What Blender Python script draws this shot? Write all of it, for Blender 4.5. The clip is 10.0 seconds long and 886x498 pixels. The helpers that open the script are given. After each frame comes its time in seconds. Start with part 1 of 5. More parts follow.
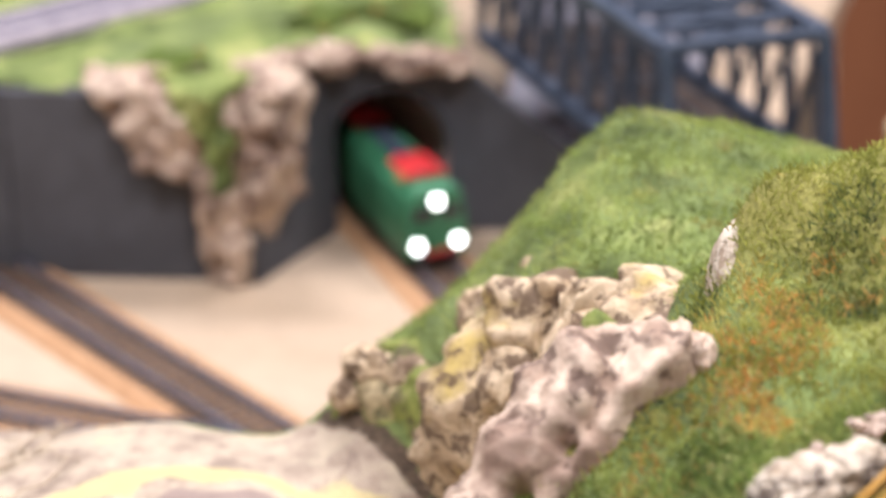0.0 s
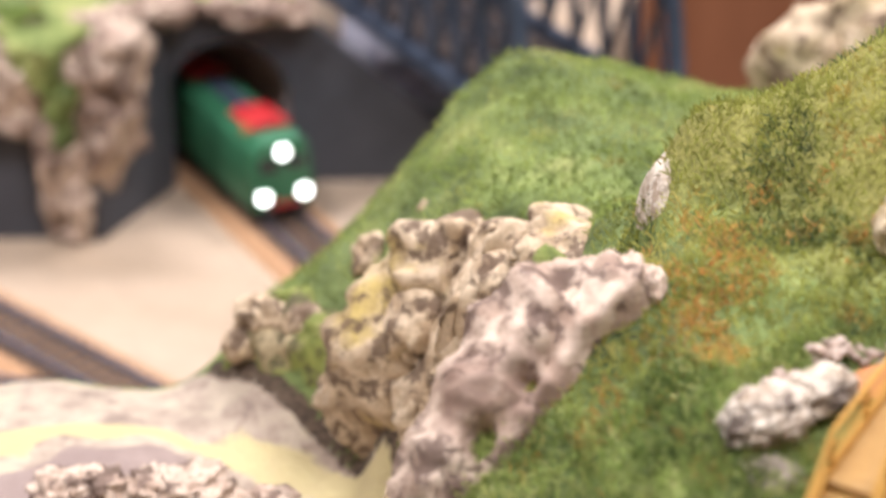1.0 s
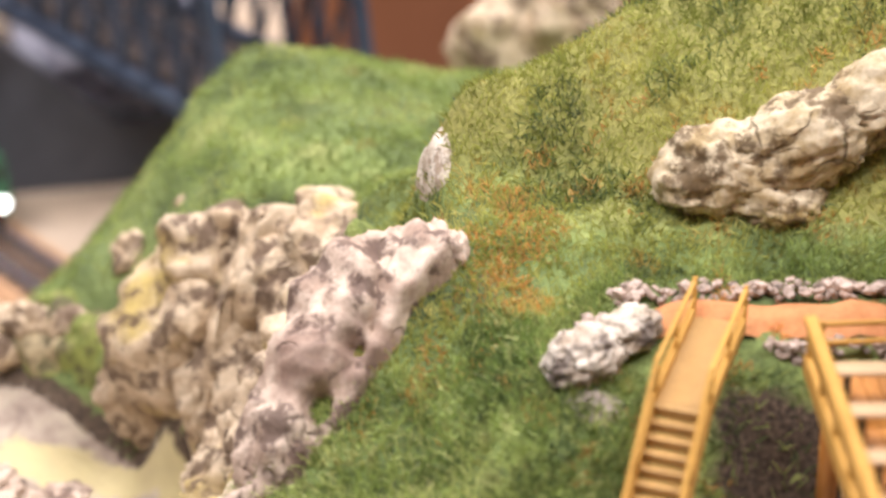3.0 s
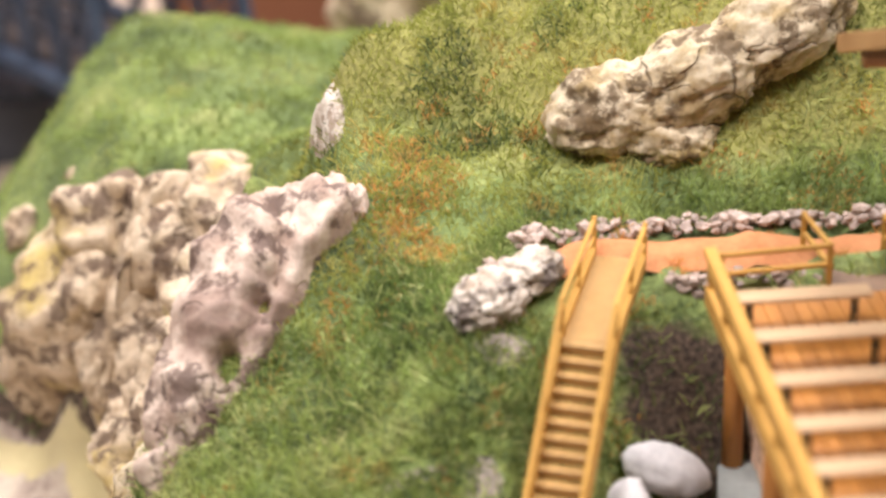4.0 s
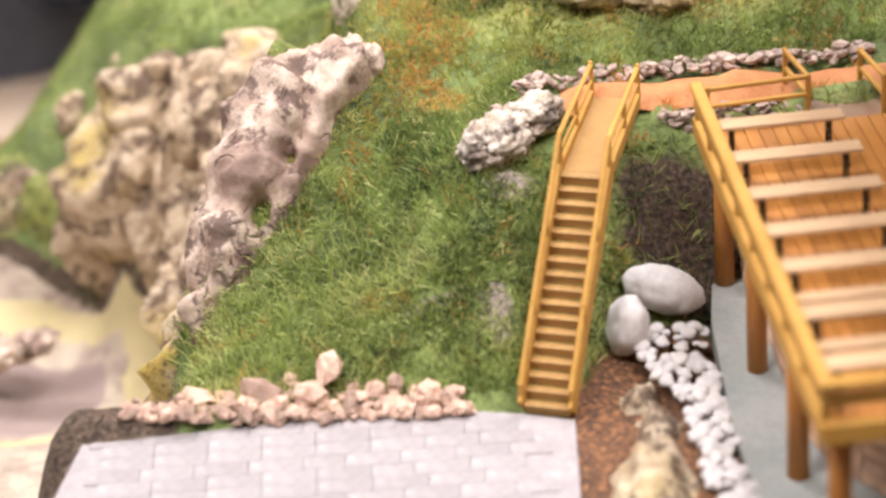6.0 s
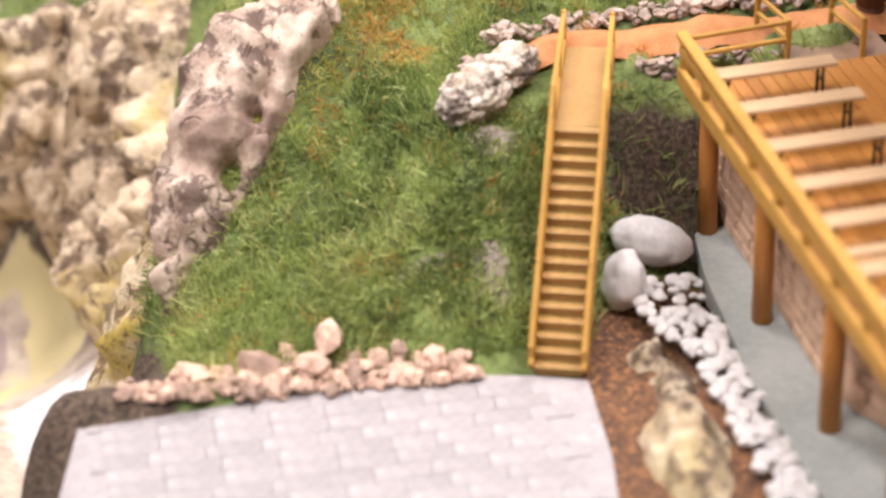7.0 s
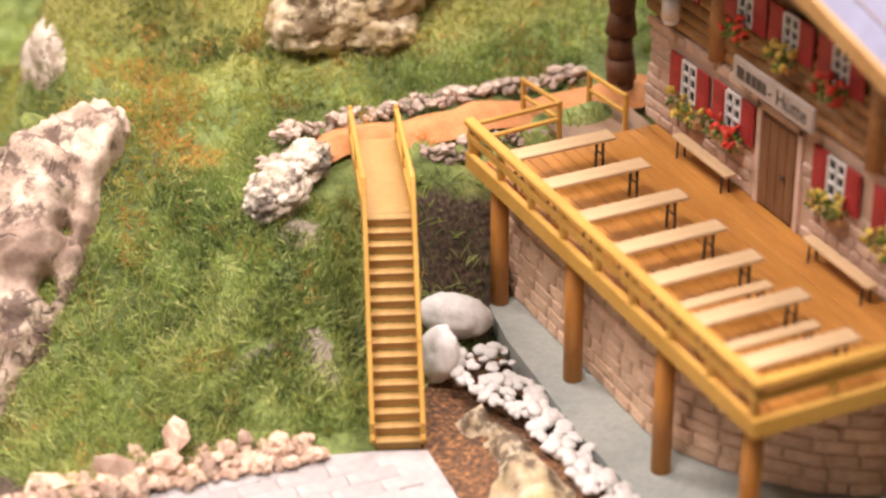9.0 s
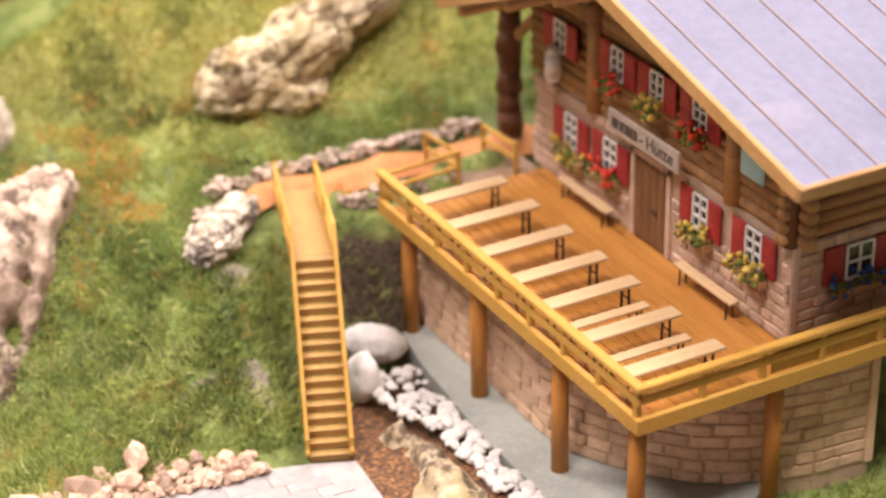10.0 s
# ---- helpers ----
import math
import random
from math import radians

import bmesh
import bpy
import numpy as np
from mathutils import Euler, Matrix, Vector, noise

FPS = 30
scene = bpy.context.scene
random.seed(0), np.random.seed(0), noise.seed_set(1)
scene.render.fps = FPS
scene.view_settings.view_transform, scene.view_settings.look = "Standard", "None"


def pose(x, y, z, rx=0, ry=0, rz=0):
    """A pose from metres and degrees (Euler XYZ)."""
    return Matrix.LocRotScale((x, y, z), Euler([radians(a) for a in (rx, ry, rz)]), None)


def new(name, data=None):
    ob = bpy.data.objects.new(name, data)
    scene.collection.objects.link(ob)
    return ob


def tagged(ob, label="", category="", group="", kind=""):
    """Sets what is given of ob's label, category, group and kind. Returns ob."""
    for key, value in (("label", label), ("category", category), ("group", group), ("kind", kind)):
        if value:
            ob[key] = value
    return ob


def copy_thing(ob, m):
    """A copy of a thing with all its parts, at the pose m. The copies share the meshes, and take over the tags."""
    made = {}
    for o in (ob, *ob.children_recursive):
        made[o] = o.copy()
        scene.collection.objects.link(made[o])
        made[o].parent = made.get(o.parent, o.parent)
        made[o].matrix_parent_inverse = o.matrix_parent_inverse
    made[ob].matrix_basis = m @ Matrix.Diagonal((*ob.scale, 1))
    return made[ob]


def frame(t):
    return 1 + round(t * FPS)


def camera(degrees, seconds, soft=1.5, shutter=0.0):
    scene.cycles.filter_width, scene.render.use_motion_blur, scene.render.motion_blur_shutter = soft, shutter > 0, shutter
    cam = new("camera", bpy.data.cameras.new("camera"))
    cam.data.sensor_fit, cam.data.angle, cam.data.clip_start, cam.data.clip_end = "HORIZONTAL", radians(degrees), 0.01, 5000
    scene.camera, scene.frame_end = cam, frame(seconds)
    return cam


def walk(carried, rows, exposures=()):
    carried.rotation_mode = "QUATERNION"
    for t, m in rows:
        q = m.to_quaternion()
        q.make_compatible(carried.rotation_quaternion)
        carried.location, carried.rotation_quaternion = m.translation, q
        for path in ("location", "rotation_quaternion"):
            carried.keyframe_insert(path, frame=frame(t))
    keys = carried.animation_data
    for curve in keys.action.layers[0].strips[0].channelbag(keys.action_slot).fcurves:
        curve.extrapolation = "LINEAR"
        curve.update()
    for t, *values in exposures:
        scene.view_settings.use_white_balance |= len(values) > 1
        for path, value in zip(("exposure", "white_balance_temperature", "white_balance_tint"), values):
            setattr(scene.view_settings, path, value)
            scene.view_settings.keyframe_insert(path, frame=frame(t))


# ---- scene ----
cam = camera(23.32, 10.0, soft=2.6)
PATH = [
    (0, 0.0019, -0.1978, 0.2187, 66.04, 1.52, 17.33),
    (0.5, -0.0141, -0.2011, 0.2172, 65.52, 0.20, 14.83),
    (1, -0.0313, -0.2043, 0.2147, 64.79, 0.41, 11.05),
    (1.5, -0.0444, -0.2067, 0.2143, 64.39, 0.07, 8.04),
    (2, -0.0536, -0.2176, 0.2203, 64.20, -0.13, 4.79),
    (2.2, -0.0553, -0.2212, 0.2220, 64.72, -0.15, 3.62),
    (3.3, -0.0694, -0.2362, 0.2213, 64.74, 0.50, -1.77),
    (3.5, -0.0692, -0.2360, 0.2184, 64.63, 0.64, -2.65),
    (4, -0.0711, -0.2382, 0.2183, 64.01, 1.59, -4.46),
    (4.5, -0.0696, -0.2444, 0.2207, 63.54, 2.10, -6.29),
    (5, -0.0692, -0.2504, 0.2178, 63.17, 2.21, -7.56),
    (5.5, -0.0721, -0.2550, 0.2100, 63.57, 2.53, -6.15),
    (6, -0.0633, -0.2778, 0.2209, 61.81, 4.49, -3.98),
    (6.2, -0.0721, -0.2778, 0.2333, 60.16, 4.70, -4.65),
    (7.3, -0.1273, -0.2464, 0.2226, 58.96, 1.62, -13.92),
    (7.5, -0.1331, -0.2427, 0.2200, 59.14, 1.61, -14.91),
    (8, -0.1405, -0.2410, 0.2253, 59.04, 1.26, -19.36),
    (8.5, -0.1646, -0.2515, 0.2323, 59.90, 0.48, -23.26),
    (9, -0.1743, -0.2594, 0.2406, 60.97, 0.60, -24.79),
    (9.5, -0.1829, -0.2767, 0.2517, 61.71, 1.83, -27.29),
    (10, -0.2038, -0.3061, 0.2711, 61.85, 1.05, -28.49),
]
walk(cam, [(t, pose(*m)) for t, *m in PATH], [(0.0, -0.12, 6000, 9), (2.0, -0.1, 6050, 9), (4.0, 0.03, 6100, 9), (6.0, -0.03, 6150, 10), (7.5, -0.08, 6300, 11), (8.5, 0.03, 6750, 12), (10.0, 0.13, 6800, 12)])
cam.data.dof.use_dof = True
cam.data.dof.focus_distance = 0.455
cam.data.dof.aperture_fstop = 12.0

S = 0.01  # the layout is built in centimetres

# ---- room light: ceiling panels of the exhibition hall ----
world = bpy.data.worlds.new("hall")
world.use_nodes = True
world.node_tree.nodes["Background"].inputs[0].default_value = (1.0, 0.93, 0.85, 1)
world.node_tree.nodes["Background"].inputs[1].default_value = 0.6
scene.world = world


def ceiling_lamp(x, y, z, sx, sy, watts, colour):
    data = bpy.data.lights.new("ceiling_lamp", "AREA")
    data.shape, data.size, data.size_y, data.energy, data.color = "RECTANGLE", sx, sy, watts, colour
    ob = new("ceiling_lamp", data)
    ob.matrix_world = pose(x, y, z)
    return ob


for lx, ly, watts in ((-0.9, -0.5, 50), (0.7, -0.4, 50), (-0.9, 1.3, 50), (0.7, 1.3, 50)):
    ceiling_lamp(lx, ly, 1.95, 0.9, 0.5, watts, (1.0, 0.89, 0.875))


# ---- materials ----
def ramp(nt, fac, stops):
    node = nt.nodes.new("ShaderNodeValToRGB")
    el = node.color_ramp.elements
    while len(el) < len(stops):
        el.new(0.5)
    for e, (p, c) in zip(el, stops):
        e.position, e.color = p, (*c, 1)
    nt.links.new(fac, node.inputs[0])
    return node.outputs[0]


def noise_tex(nt, scale, detail=4.0, rough=0.55, stretch=None, seed=0.0):
    """Noise with a scale in features per metre, in object space."""
    co = nt.nodes.new("ShaderNodeTexCoord")
    mp = nt.nodes.new("ShaderNodeMapping")
    mp.inputs["Location"].default_value = (seed, seed * 1.7, seed * 0.6)
    mp.inputs["Scale"].default_value = stretch or (1, 1, 1)
    nt.links.new(co.outputs["Object"], mp.inputs[0])
    n = nt.nodes.new("ShaderNodeTexNoise")
    n.inputs["Scale"].default_value, n.inputs["Detail"].default_value, n.inputs["Roughness"].default_value = scale, detail, rough
    nt.links.new(mp.outputs[0], n.inputs["Vector"])
    return n.outputs["Fac"]


def mix(nt, fac, a, b, mode="MIX"):
    node = nt.nodes.new("ShaderNodeMix")
    node.data_type, node.blend_type = "RGBA", mode
    for v, k in ((fac, 0), (a, 6), (b, 7)):
        if hasattr(v, "links") or isinstance(v, bpy.types.NodeSocket):
            nt.links.new(v, node.inputs[k])
        else:
            node.inputs[k].default_value = v if k == 0 else (*v, 1)
    return node.outputs[2]


def material(name, stops, scale=300.0, rough=0.6, metal=0.0, bump=0.3, fine=1500.0, stretch=None, spread=0.12, stains=None, island=False, bump_dist=0.0004):
    """Colour ramp over noise, a fine grain, a shade that differs from object to object, and relief."""
    m = bpy.data.materials.new(name)
    m.use_nodes = True
    nt = m.node_tree
    b = nt.nodes["Principled BSDF"]
    big = noise_tex(nt, scale, 5, 0.6, stretch, len(name) * 0.37)
    col = ramp(nt, big, stops)
    grain = noise_tex(nt, fine, 3, 0.6, stretch, 3.1)
    col = mix(nt, 0.35, col, ramp(nt, grain, ((0.3, (0.45,) * 3), (0.7, (1.0,) * 3))), "MULTIPLY")
    if stains:
        for (sc, lo, hi, c, amount) in stains:
            f = ramp(nt, noise_tex(nt, sc, 4, 0.6, None, sc * 0.01), ((lo, (0, 0, 0)), (hi, (amount,) * 3)))
            col = mix(nt, f, col, c)
    if spread:
        info = nt.nodes.new("ShaderNodeNewGeometry" if island else "ShaderNodeObjectInfo")
        v = nt.nodes.new("ShaderNodeMapRange")
        v.inputs[3].default_value, v.inputs[4].default_value = 1 - spread, 1 + spread
        nt.links.new(info.outputs["Random Per Island" if island else "Random"], v.inputs[0])
        hsv = nt.nodes.new("ShaderNodeHueSaturation")
        nt.links.new(v.outputs[0], hsv.inputs["Value"])
        nt.links.new(col, hsv.inputs["Color"])
        col = hsv.outputs[0]
    nt.links.new(col, b.inputs["Base Color"])
    rr = nt.nodes.new("ShaderNodeMapRange")
    rr.inputs[3].default_value, rr.inputs[4].default_value = max(0.05, rough - 0.12), min(1, rough + 0.12)
    nt.links.new(grain, rr.inputs[0])
    nt.links.new(rr.outputs[0], b.inputs["Roughness"])
    b.inputs["Metallic"].default_value = metal
    if bump:
        bp = nt.nodes.new("ShaderNodeBump")
        bp.inputs["Strength"].default_value, bp.inputs["Distance"].default_value = bump, bump_dist
        nt.links.new(mix(nt, 0.5, big, grain), bp.inputs["Height"])
        nt.links.new(bp.outputs[0], b.inputs["Normal"])
    return m


def two(a, b, lo=0.3, hi=0.7):
    return ((lo, a), (hi, b))


M = {}
M["turf"] = material("turf", ((0.25, (0.050, 0.060, 0.012)), (0.42, (0.085, 0.125, 0.018)), (0.58, (0.135, 0.20, 0.03)), (0.75, (0.20, 0.24, 0.05))), 45, 0.95, bump=0.9, fine=900, spread=0, bump_dist=0.002,
                     stains=((38, 0.60, 0.68, (0.42, 0.17, 0.045), 0.75), (120, 0.62, 0.75, (0.04, 0.07, 0.012), 0.7)))
M["blade"] = material("grass fibre", ((0.32, (0.14, 0.19, 0.05)), (0.44, (0.28, 0.355, 0.09)), (0.55, (0.46, 0.53, 0.16)), (0.68, (0.68, 0.68, 0.30))), 42, 0.7, bump=0, fine=60, spread=0.42, island=True,
                      stains=((70, 0.60, 0.68, (0.50, 0.27, 0.08), 0.5), (26, 0.50, 0.62, (0.24, 0.36, 0.09), 0.4), (34, 0.56, 0.66, (0.07, 0.11, 0.035), 0.6)))
M["blade_dry"] = material("dry grass fibre", ((0.32, (0.18, 0.205, 0.04)), (0.44, (0.33, 0.36, 0.075)), (0.55, (0.48, 0.49, 0.12)), (0.68, (0.66, 0.59, 0.20))), 42, 0.7, bump=0, fine=60, spread=0.28, island=True,
                          stains=((80, 0.57, 0.66, (0.55, 0.28, 0.08), 0.6),))


def translucent(m, amount):
    """Lets light through thin fibres."""
    nt = m.node_tree
    p, o = nt.nodes["Principled BSDF"], nt.nodes["Material Output"]
    tr, mx = nt.nodes.new("ShaderNodeBsdfTranslucent"), nt.nodes.new("ShaderNodeMixShader")
    nt.links.new(p.inputs["Base Color"].links[0].from_socket, tr.inputs["Color"])
    mx.inputs[0].default_value = amount
    nt.links.new(p.outputs[0], mx.inputs[1])
    nt.links.new(tr.outputs[0], mx.inputs[2])
    nt.links.new(mx.outputs[0], o.inputs["Surface"])


M["blade_rust"] = material("rusty grass fibre", ((0.3, (0.56, 0.28, 0.07)), (0.5, (0.76, 0.40, 0.12)), (0.7, (0.82, 0.54, 0.20))), 60, 0.7, bump=0, fine=60, spread=0.3, island=True)
M["blade_long"] = material("long grass fibre", ((0.3, (0.26, 0.34, 0.10)), (0.5, (0.46, 0.50, 0.17)), (0.7, (0.66, 0.64, 0.28))), 80, 0.6, bump=0, fine=60, spread=0.4, island=True)
M["blade_dark"] = material("dark grass fibre", ((0.3, (0.055, 0.085, 0.03)), (0.5, (0.11, 0.16, 0.05)), (0.7, (0.20, 0.26, 0.08))), 80, 0.7, bump=0, fine=60, spread=0.4, island=True)
translucent(M["blade_dark"], 0.3)
translucent(M["blade_long"], 0.3)
translucent(M["blade"], 0.45)
translucent(M["blade_rust"], 0.45)
translucent(M["blade_dry"], 0.45)


def rock_material(name, base, pale, dark, stain, amount):
    """Painted plaster rock: pale faces, washed dark cracks, a coloured stain."""
    m = bpy.data.materials.new(name)
    m.use_nodes = True
    nt = m.node_tree
    b = nt.nodes["Principled BSDF"]
    big, mid, grain = noise_tex(nt, 38, 5, 0.6, None, 1.0), noise_tex(nt, 130, 5, 0.65, None, 2.0), noise_tex(nt, 900, 3, 0.6, None, 3.0)
    col = mix(nt, ramp(nt, mid, ((0.40, (0, 0, 0)), (0.56, (1, 1, 1)))), base, pale)
    col = mix(nt, ramp(nt, big, ((0.52, (0, 0, 0)), (0.64, (amount,) * 3))), col, stain)
    co = nt.nodes.new("ShaderNodeTexCoord")
    warp = nt.nodes.new("ShaderNodeMix")
    warp.data_type = "VECTOR"
    warp.inputs[0].default_value = 0.012
    nt.links.new(co.outputs["Object"], warp.inputs[4])
    wn = nt.nodes.new("ShaderNodeTexNoise")
    wn.inputs["Scale"].default_value = 90
    nt.links.new(co.outputs["Object"], wn.inputs["Vector"])
    nt.links.new(wn.outputs["Color"], warp.inputs[5])
    vor = nt.nodes.new("ShaderNodeTexVoronoi")
    vor.feature = "DISTANCE_TO_EDGE"
    vor.inputs["Scale"].default_value = 95
    nt.links.new(warp.outputs[1], vor.inputs["Vector"])
    crack = ramp(nt, vor.outputs["Distance"], ((0.0, (0.8, 0.8, 0.8)), (0.045, (0, 0, 0))))
    gate = ramp(nt, noise_tex(nt, 60, 3, 0.5, None, 5.0), ((0.54, (0, 0, 0)), (0.64, (1, 1, 1))))
    both = nt.nodes.new("ShaderNodeMath")
    both.operation = "MULTIPLY"
    nt.links.new(crack, both.inputs[0])
    nt.links.new(gate, both.inputs[1])
    col = mix(nt, both.outputs[0], col, dark)
    col = mix(nt, ramp(nt, noise_tex(nt, 95, 7, 0.72, None, 7.0), ((0.505, (0, 0, 0)), (0.565, (0.88,) * 3))), col, dark)
    col = mix(nt, 0.4, col, ramp(nt, grain, ((0.3, (0.5,) * 3), (0.65, (1.0,) * 3))), "MULTIPLY")
    nt.links.new(col, b.inputs["Base Color"])
    b.inputs["Roughness"].default_value = 0.8
    h = nt.nodes.new("ShaderNodeMath")
    h.operation = "SUBTRACT"
    nt.links.new(mid, h.inputs[0])
    nt.links.new(both.outputs[0], h.inputs[1])
    bp = nt.nodes.new("ShaderNodeBump")
    bp.inputs["Strength"].default_value, bp.inputs["Distance"].default_value = 0.7, 0.0013
    nt.links.new(h.outputs[0], bp.inputs["Height"])
    nt.links.new(bp.outputs[0], b.inputs["Normal"])
    return m


M["rock"] = rock_material("plaster rock", (0.42, 0.31, 0.19), (0.68, 0.55, 0.38), (0.12, 0.075, 0.045), (0.52, 0.40, 0.12), 0.9)
M["rock_mauve"] = rock_material("mauve rock", (0.44, 0.32, 0.24), (0.68, 0.55, 0.43), (0.12, 0.075, 0.055), (0.24, 0.155, 0.115), 0.8)
M["rock_white"] = rock_material("whitish rock", (0.50, 0.42, 0.32), (0.72, 0.66, 0.55), (0.30, 0.22, 0.15), (0.55, 0.47, 0.30), 0.4)
M["rock_ochre"] = rock_material("ochre rock", (0.38, 0.28, 0.13), (0.64, 0.54, 0.36), (0.12, 0.075, 0.03), (0.46, 0.34, 0.07), 1.0)
M["rock_yellow"] = rock_material("hollowed rock", (0.36, 0.27, 0.16), (0.60, 0.51, 0.36), (0.10, 0.065, 0.04), (0.56, 0.46, 0.20), 0.5)
M["rock_mossy"] = rock_material("mossy rock", (0.13, 0.16, 0.03), (0.24, 0.27, 0.06), (0.08, 0.07, 0.03), (0.46, 0.37, 0.22), 0.95)
M["rock_pale"] = rock_material("pale rock", (0.40, 0.32, 0.23), (0.70, 0.63, 0.52), (0.09, 0.065, 0.05), (0.50, 0.40, 0.18), 0.5)


def scenery_material():
    """Turf, basin floor, soil and brown scatter, blended by painted weights with ragged edges."""
    m = bpy.data.materials.new("scenery")
    m.use_nodes = True
    nt = m.node_tree
    b = nt.nodes["Principled BSDF"]
    rag = noise_tex(nt, 110, 6, 0.65, None, 9.0)
    fine = noise_tex(nt, 900, 3, 0.65, None, 4.0)

    def weight(attr, channel, lo=0.42, hi=0.58):
        at_ = nt.nodes.new("ShaderNodeAttribute")
        at_.attribute_name = attr
        sep = nt.nodes.new("ShaderNodeSeparateColor")
        nt.links.new(at_.outputs["Color"], sep.inputs[0])
        k = nt.nodes.new("ShaderNodeMath")
        k.operation = "MULTIPLY_ADD"
        k.inputs[1].default_value = 0.7
        nt.links.new(rag, k.inputs[0])
        nt.links.new(sep.outputs[channel], k.inputs[2])
        s = nt.nodes.new("ShaderNodeMath")
        s.operation = "SUBTRACT"
        s.inputs[1].default_value = 0.35
        nt.links.new(k.outputs[0], s.inputs[0])
        return ramp(nt, s.outputs[0], ((lo, (0, 0, 0)), (hi, (1, 1, 1))))

    turf = ramp(nt, noise_tex(nt, 42, 5, 0.6, None, 1.7), ((0.32, (0.045, 0.065, 0.02)), (0.44, (0.12, 0.165, 0.045)), (0.55, (0.22, 0.285, 0.08)), (0.68, (0.38, 0.41, 0.14))))
    turf = mix(nt, ramp(nt, noise_tex(nt, 16, 3, 0.5, None, 6.2), ((0.5, (0, 0, 0)), (0.62, (0.6,) * 3))), turf, (0.18, 0.235, 0.085))
    # upper slope: turf mixed to a lighter, yellower tone
    turf = mix(nt, weight("wear_tone", 2, 0.3, 0.8), turf, mix(nt, rag, (0.16, 0.165, 0.04), (0.40, 0.38, 0.10)))
    col = mix(nt, weight("wear_tone", 0, 0.4, 0.75), turf, (0.60, 0.29, 0.09))
    col = mix(nt, weight("wear_tone", 1), col, mix(nt, rag, (0.16, 0.12, 0.09), (0.52, 0.45, 0.38)))
    col = mix(nt, 0.55, col, ramp(nt, fine, ((0.32, (0.3,) * 3), (0.62, (1.1,) * 3))), "MULTIPLY")
    blot = noise_tex(nt, 75, 6, 0.7, None, 12.0)
    floor_ = ramp(nt, blot, ((0.34, (0.22, 0.17, 0.14)), (0.45, (0.38, 0.31, 0.24)), (0.57, (0.50, 0.43, 0.33)), (0.70, (0.58, 0.51, 0.30))))
    floor_ = mix(nt, weight("floor", 0, 0.40, 0.50), floor_, mix(nt, rag, (0.46, 0.38, 0.22), (0.60, 0.53, 0.26)))
    floor_ = mix(nt, weight("floor", 1, 0.40, 0.50), floor_, mix(nt, blot, (0.19, 0.14, 0.125), (0.40, 0.32, 0.28)))
    floor_ = mix(nt, weight("floor", 2, 0.35, 0.6), floor_, (0.82, 0.80, 0.78))
    col = mix(nt, weight("zones", 0), col, floor_)
    col = mix(nt, weight("zones", 1), col, ramp(nt, fine, ((0.36, (0.028, 0.019, 0.012)), (0.52, (0.085, 0.058, 0.038)), (0.68, (0.17, 0.125, 0.08)))))
    col = mix(nt, weight("zones", 2), col, ramp(nt, fine, ((0.38, (0.05, 0.028, 0.016)), (0.54, (0.15, 0.07, 0.03)), (0.70, (0.40, 0.19, 0.07)))))
    nt.links.new(col, b.inputs["Base Color"])
    b.inputs["Roughness"].default_value = 0.9
    bp = nt.nodes.new("ShaderNodeBump")
    bp.inputs["Strength"].default_value, bp.inputs["Distance"].default_value = 0.8, 0.0014
    nt.links.new(mix(nt, 0.5, rag, fine), bp.inputs["Height"])
    nt.links.new(bp.outputs[0], b.inputs["Normal"])
    return m


M["scenery"] = scenery_material()
M["moss"] = material("moss", ((0.3, (0.09, 0.12, 0.03)), (0.5, (0.20, 0.25, 0.06)), (0.7, (0.34, 0.38, 0.11))), 160, 0.95, bump=0.9, fine=1200, spread=0, bump_dist=0.002)
M["pebble"] = material("white pebble", two((0.67, 0.645, 0.615), (0.79, 0.77, 0.74)), 150, 0.7, bump=0.25, fine=900, spread=0.08)
M["gravel"] = material("pink gravel", ((0.3, (0.38, 0.23, 0.16)), (0.5, (0.56, 0.38, 0.28)), (0.7, (0.68, 0.52, 0.40))), 180, 0.75, bump=0.6, fine=1200, spread=0.42)
M["path_stone"] = material("wall stone", ((0.3, (0.22, 0.15, 0.11)), (0.5, (0.42, 0.32, 0.25)), (0.7, (0.60, 0.52, 0.45))), 180, 0.75, bump=0.5, fine=1200, spread=0.3)
M["path"] = material("orange path", two((0.44, 0.17, 0.055), (0.62, 0.29, 0.115)), 160, 0.9, bump=0.7, fine=1300, spread=0)
M["paving"] = material("printed paving", two((0.325, 0.302, 0.295), (0.395, 0.37, 0.36)), 90, 0.5, bump=0.05, fine=500, spread=0.07, stains=((170, 0.58, 0.66, (0.27, 0.25, 0.26), 0.55), (110, 0.62, 0.70, (0.46, 0.44, 0.43), 0.7)))
M["concrete"] = material("concrete slab", two((0.30, 0.33, 0.30), (0.42, 0.44, 0.40)), 70, 0.7, bump=0.3, fine=700, spread=0, stains=((40, 0.6, 0.75, (0.24, 0.25, 0.22), 0.6),))
M["ochre"] = material("ochre plastic wood", two((0.49, 0.26, 0.042), (0.60, 0.345, 0.07)), 60, 0.75, bump=0.15, fine=900, stretch=(1, 1, 1), spread=0.08)
M["orange_wood"] = material("orange wood", two((0.42, 0.17, 0.03), (0.58, 0.26, 0.055)), 50, 0.5, bump=0.2, fine=700, stretch=(6, 0.8, 6), spread=0.12)
M["post_wood"] = material("post wood", two((0.40, 0.15, 0.025), (0.54, 0.235, 0.045)), 60, 0.5, bump=0.2, fine=800, stretch=(5, 5, 0.8), spread=0.08)
M["table_wood"] = material("table wood", two((0.57, 0.385, 0.205), (0.66, 0.46, 0.265)), 60, 0.75, bump=0.1, fine=700, stretch=(0.7, 6, 6), spread=0.06)
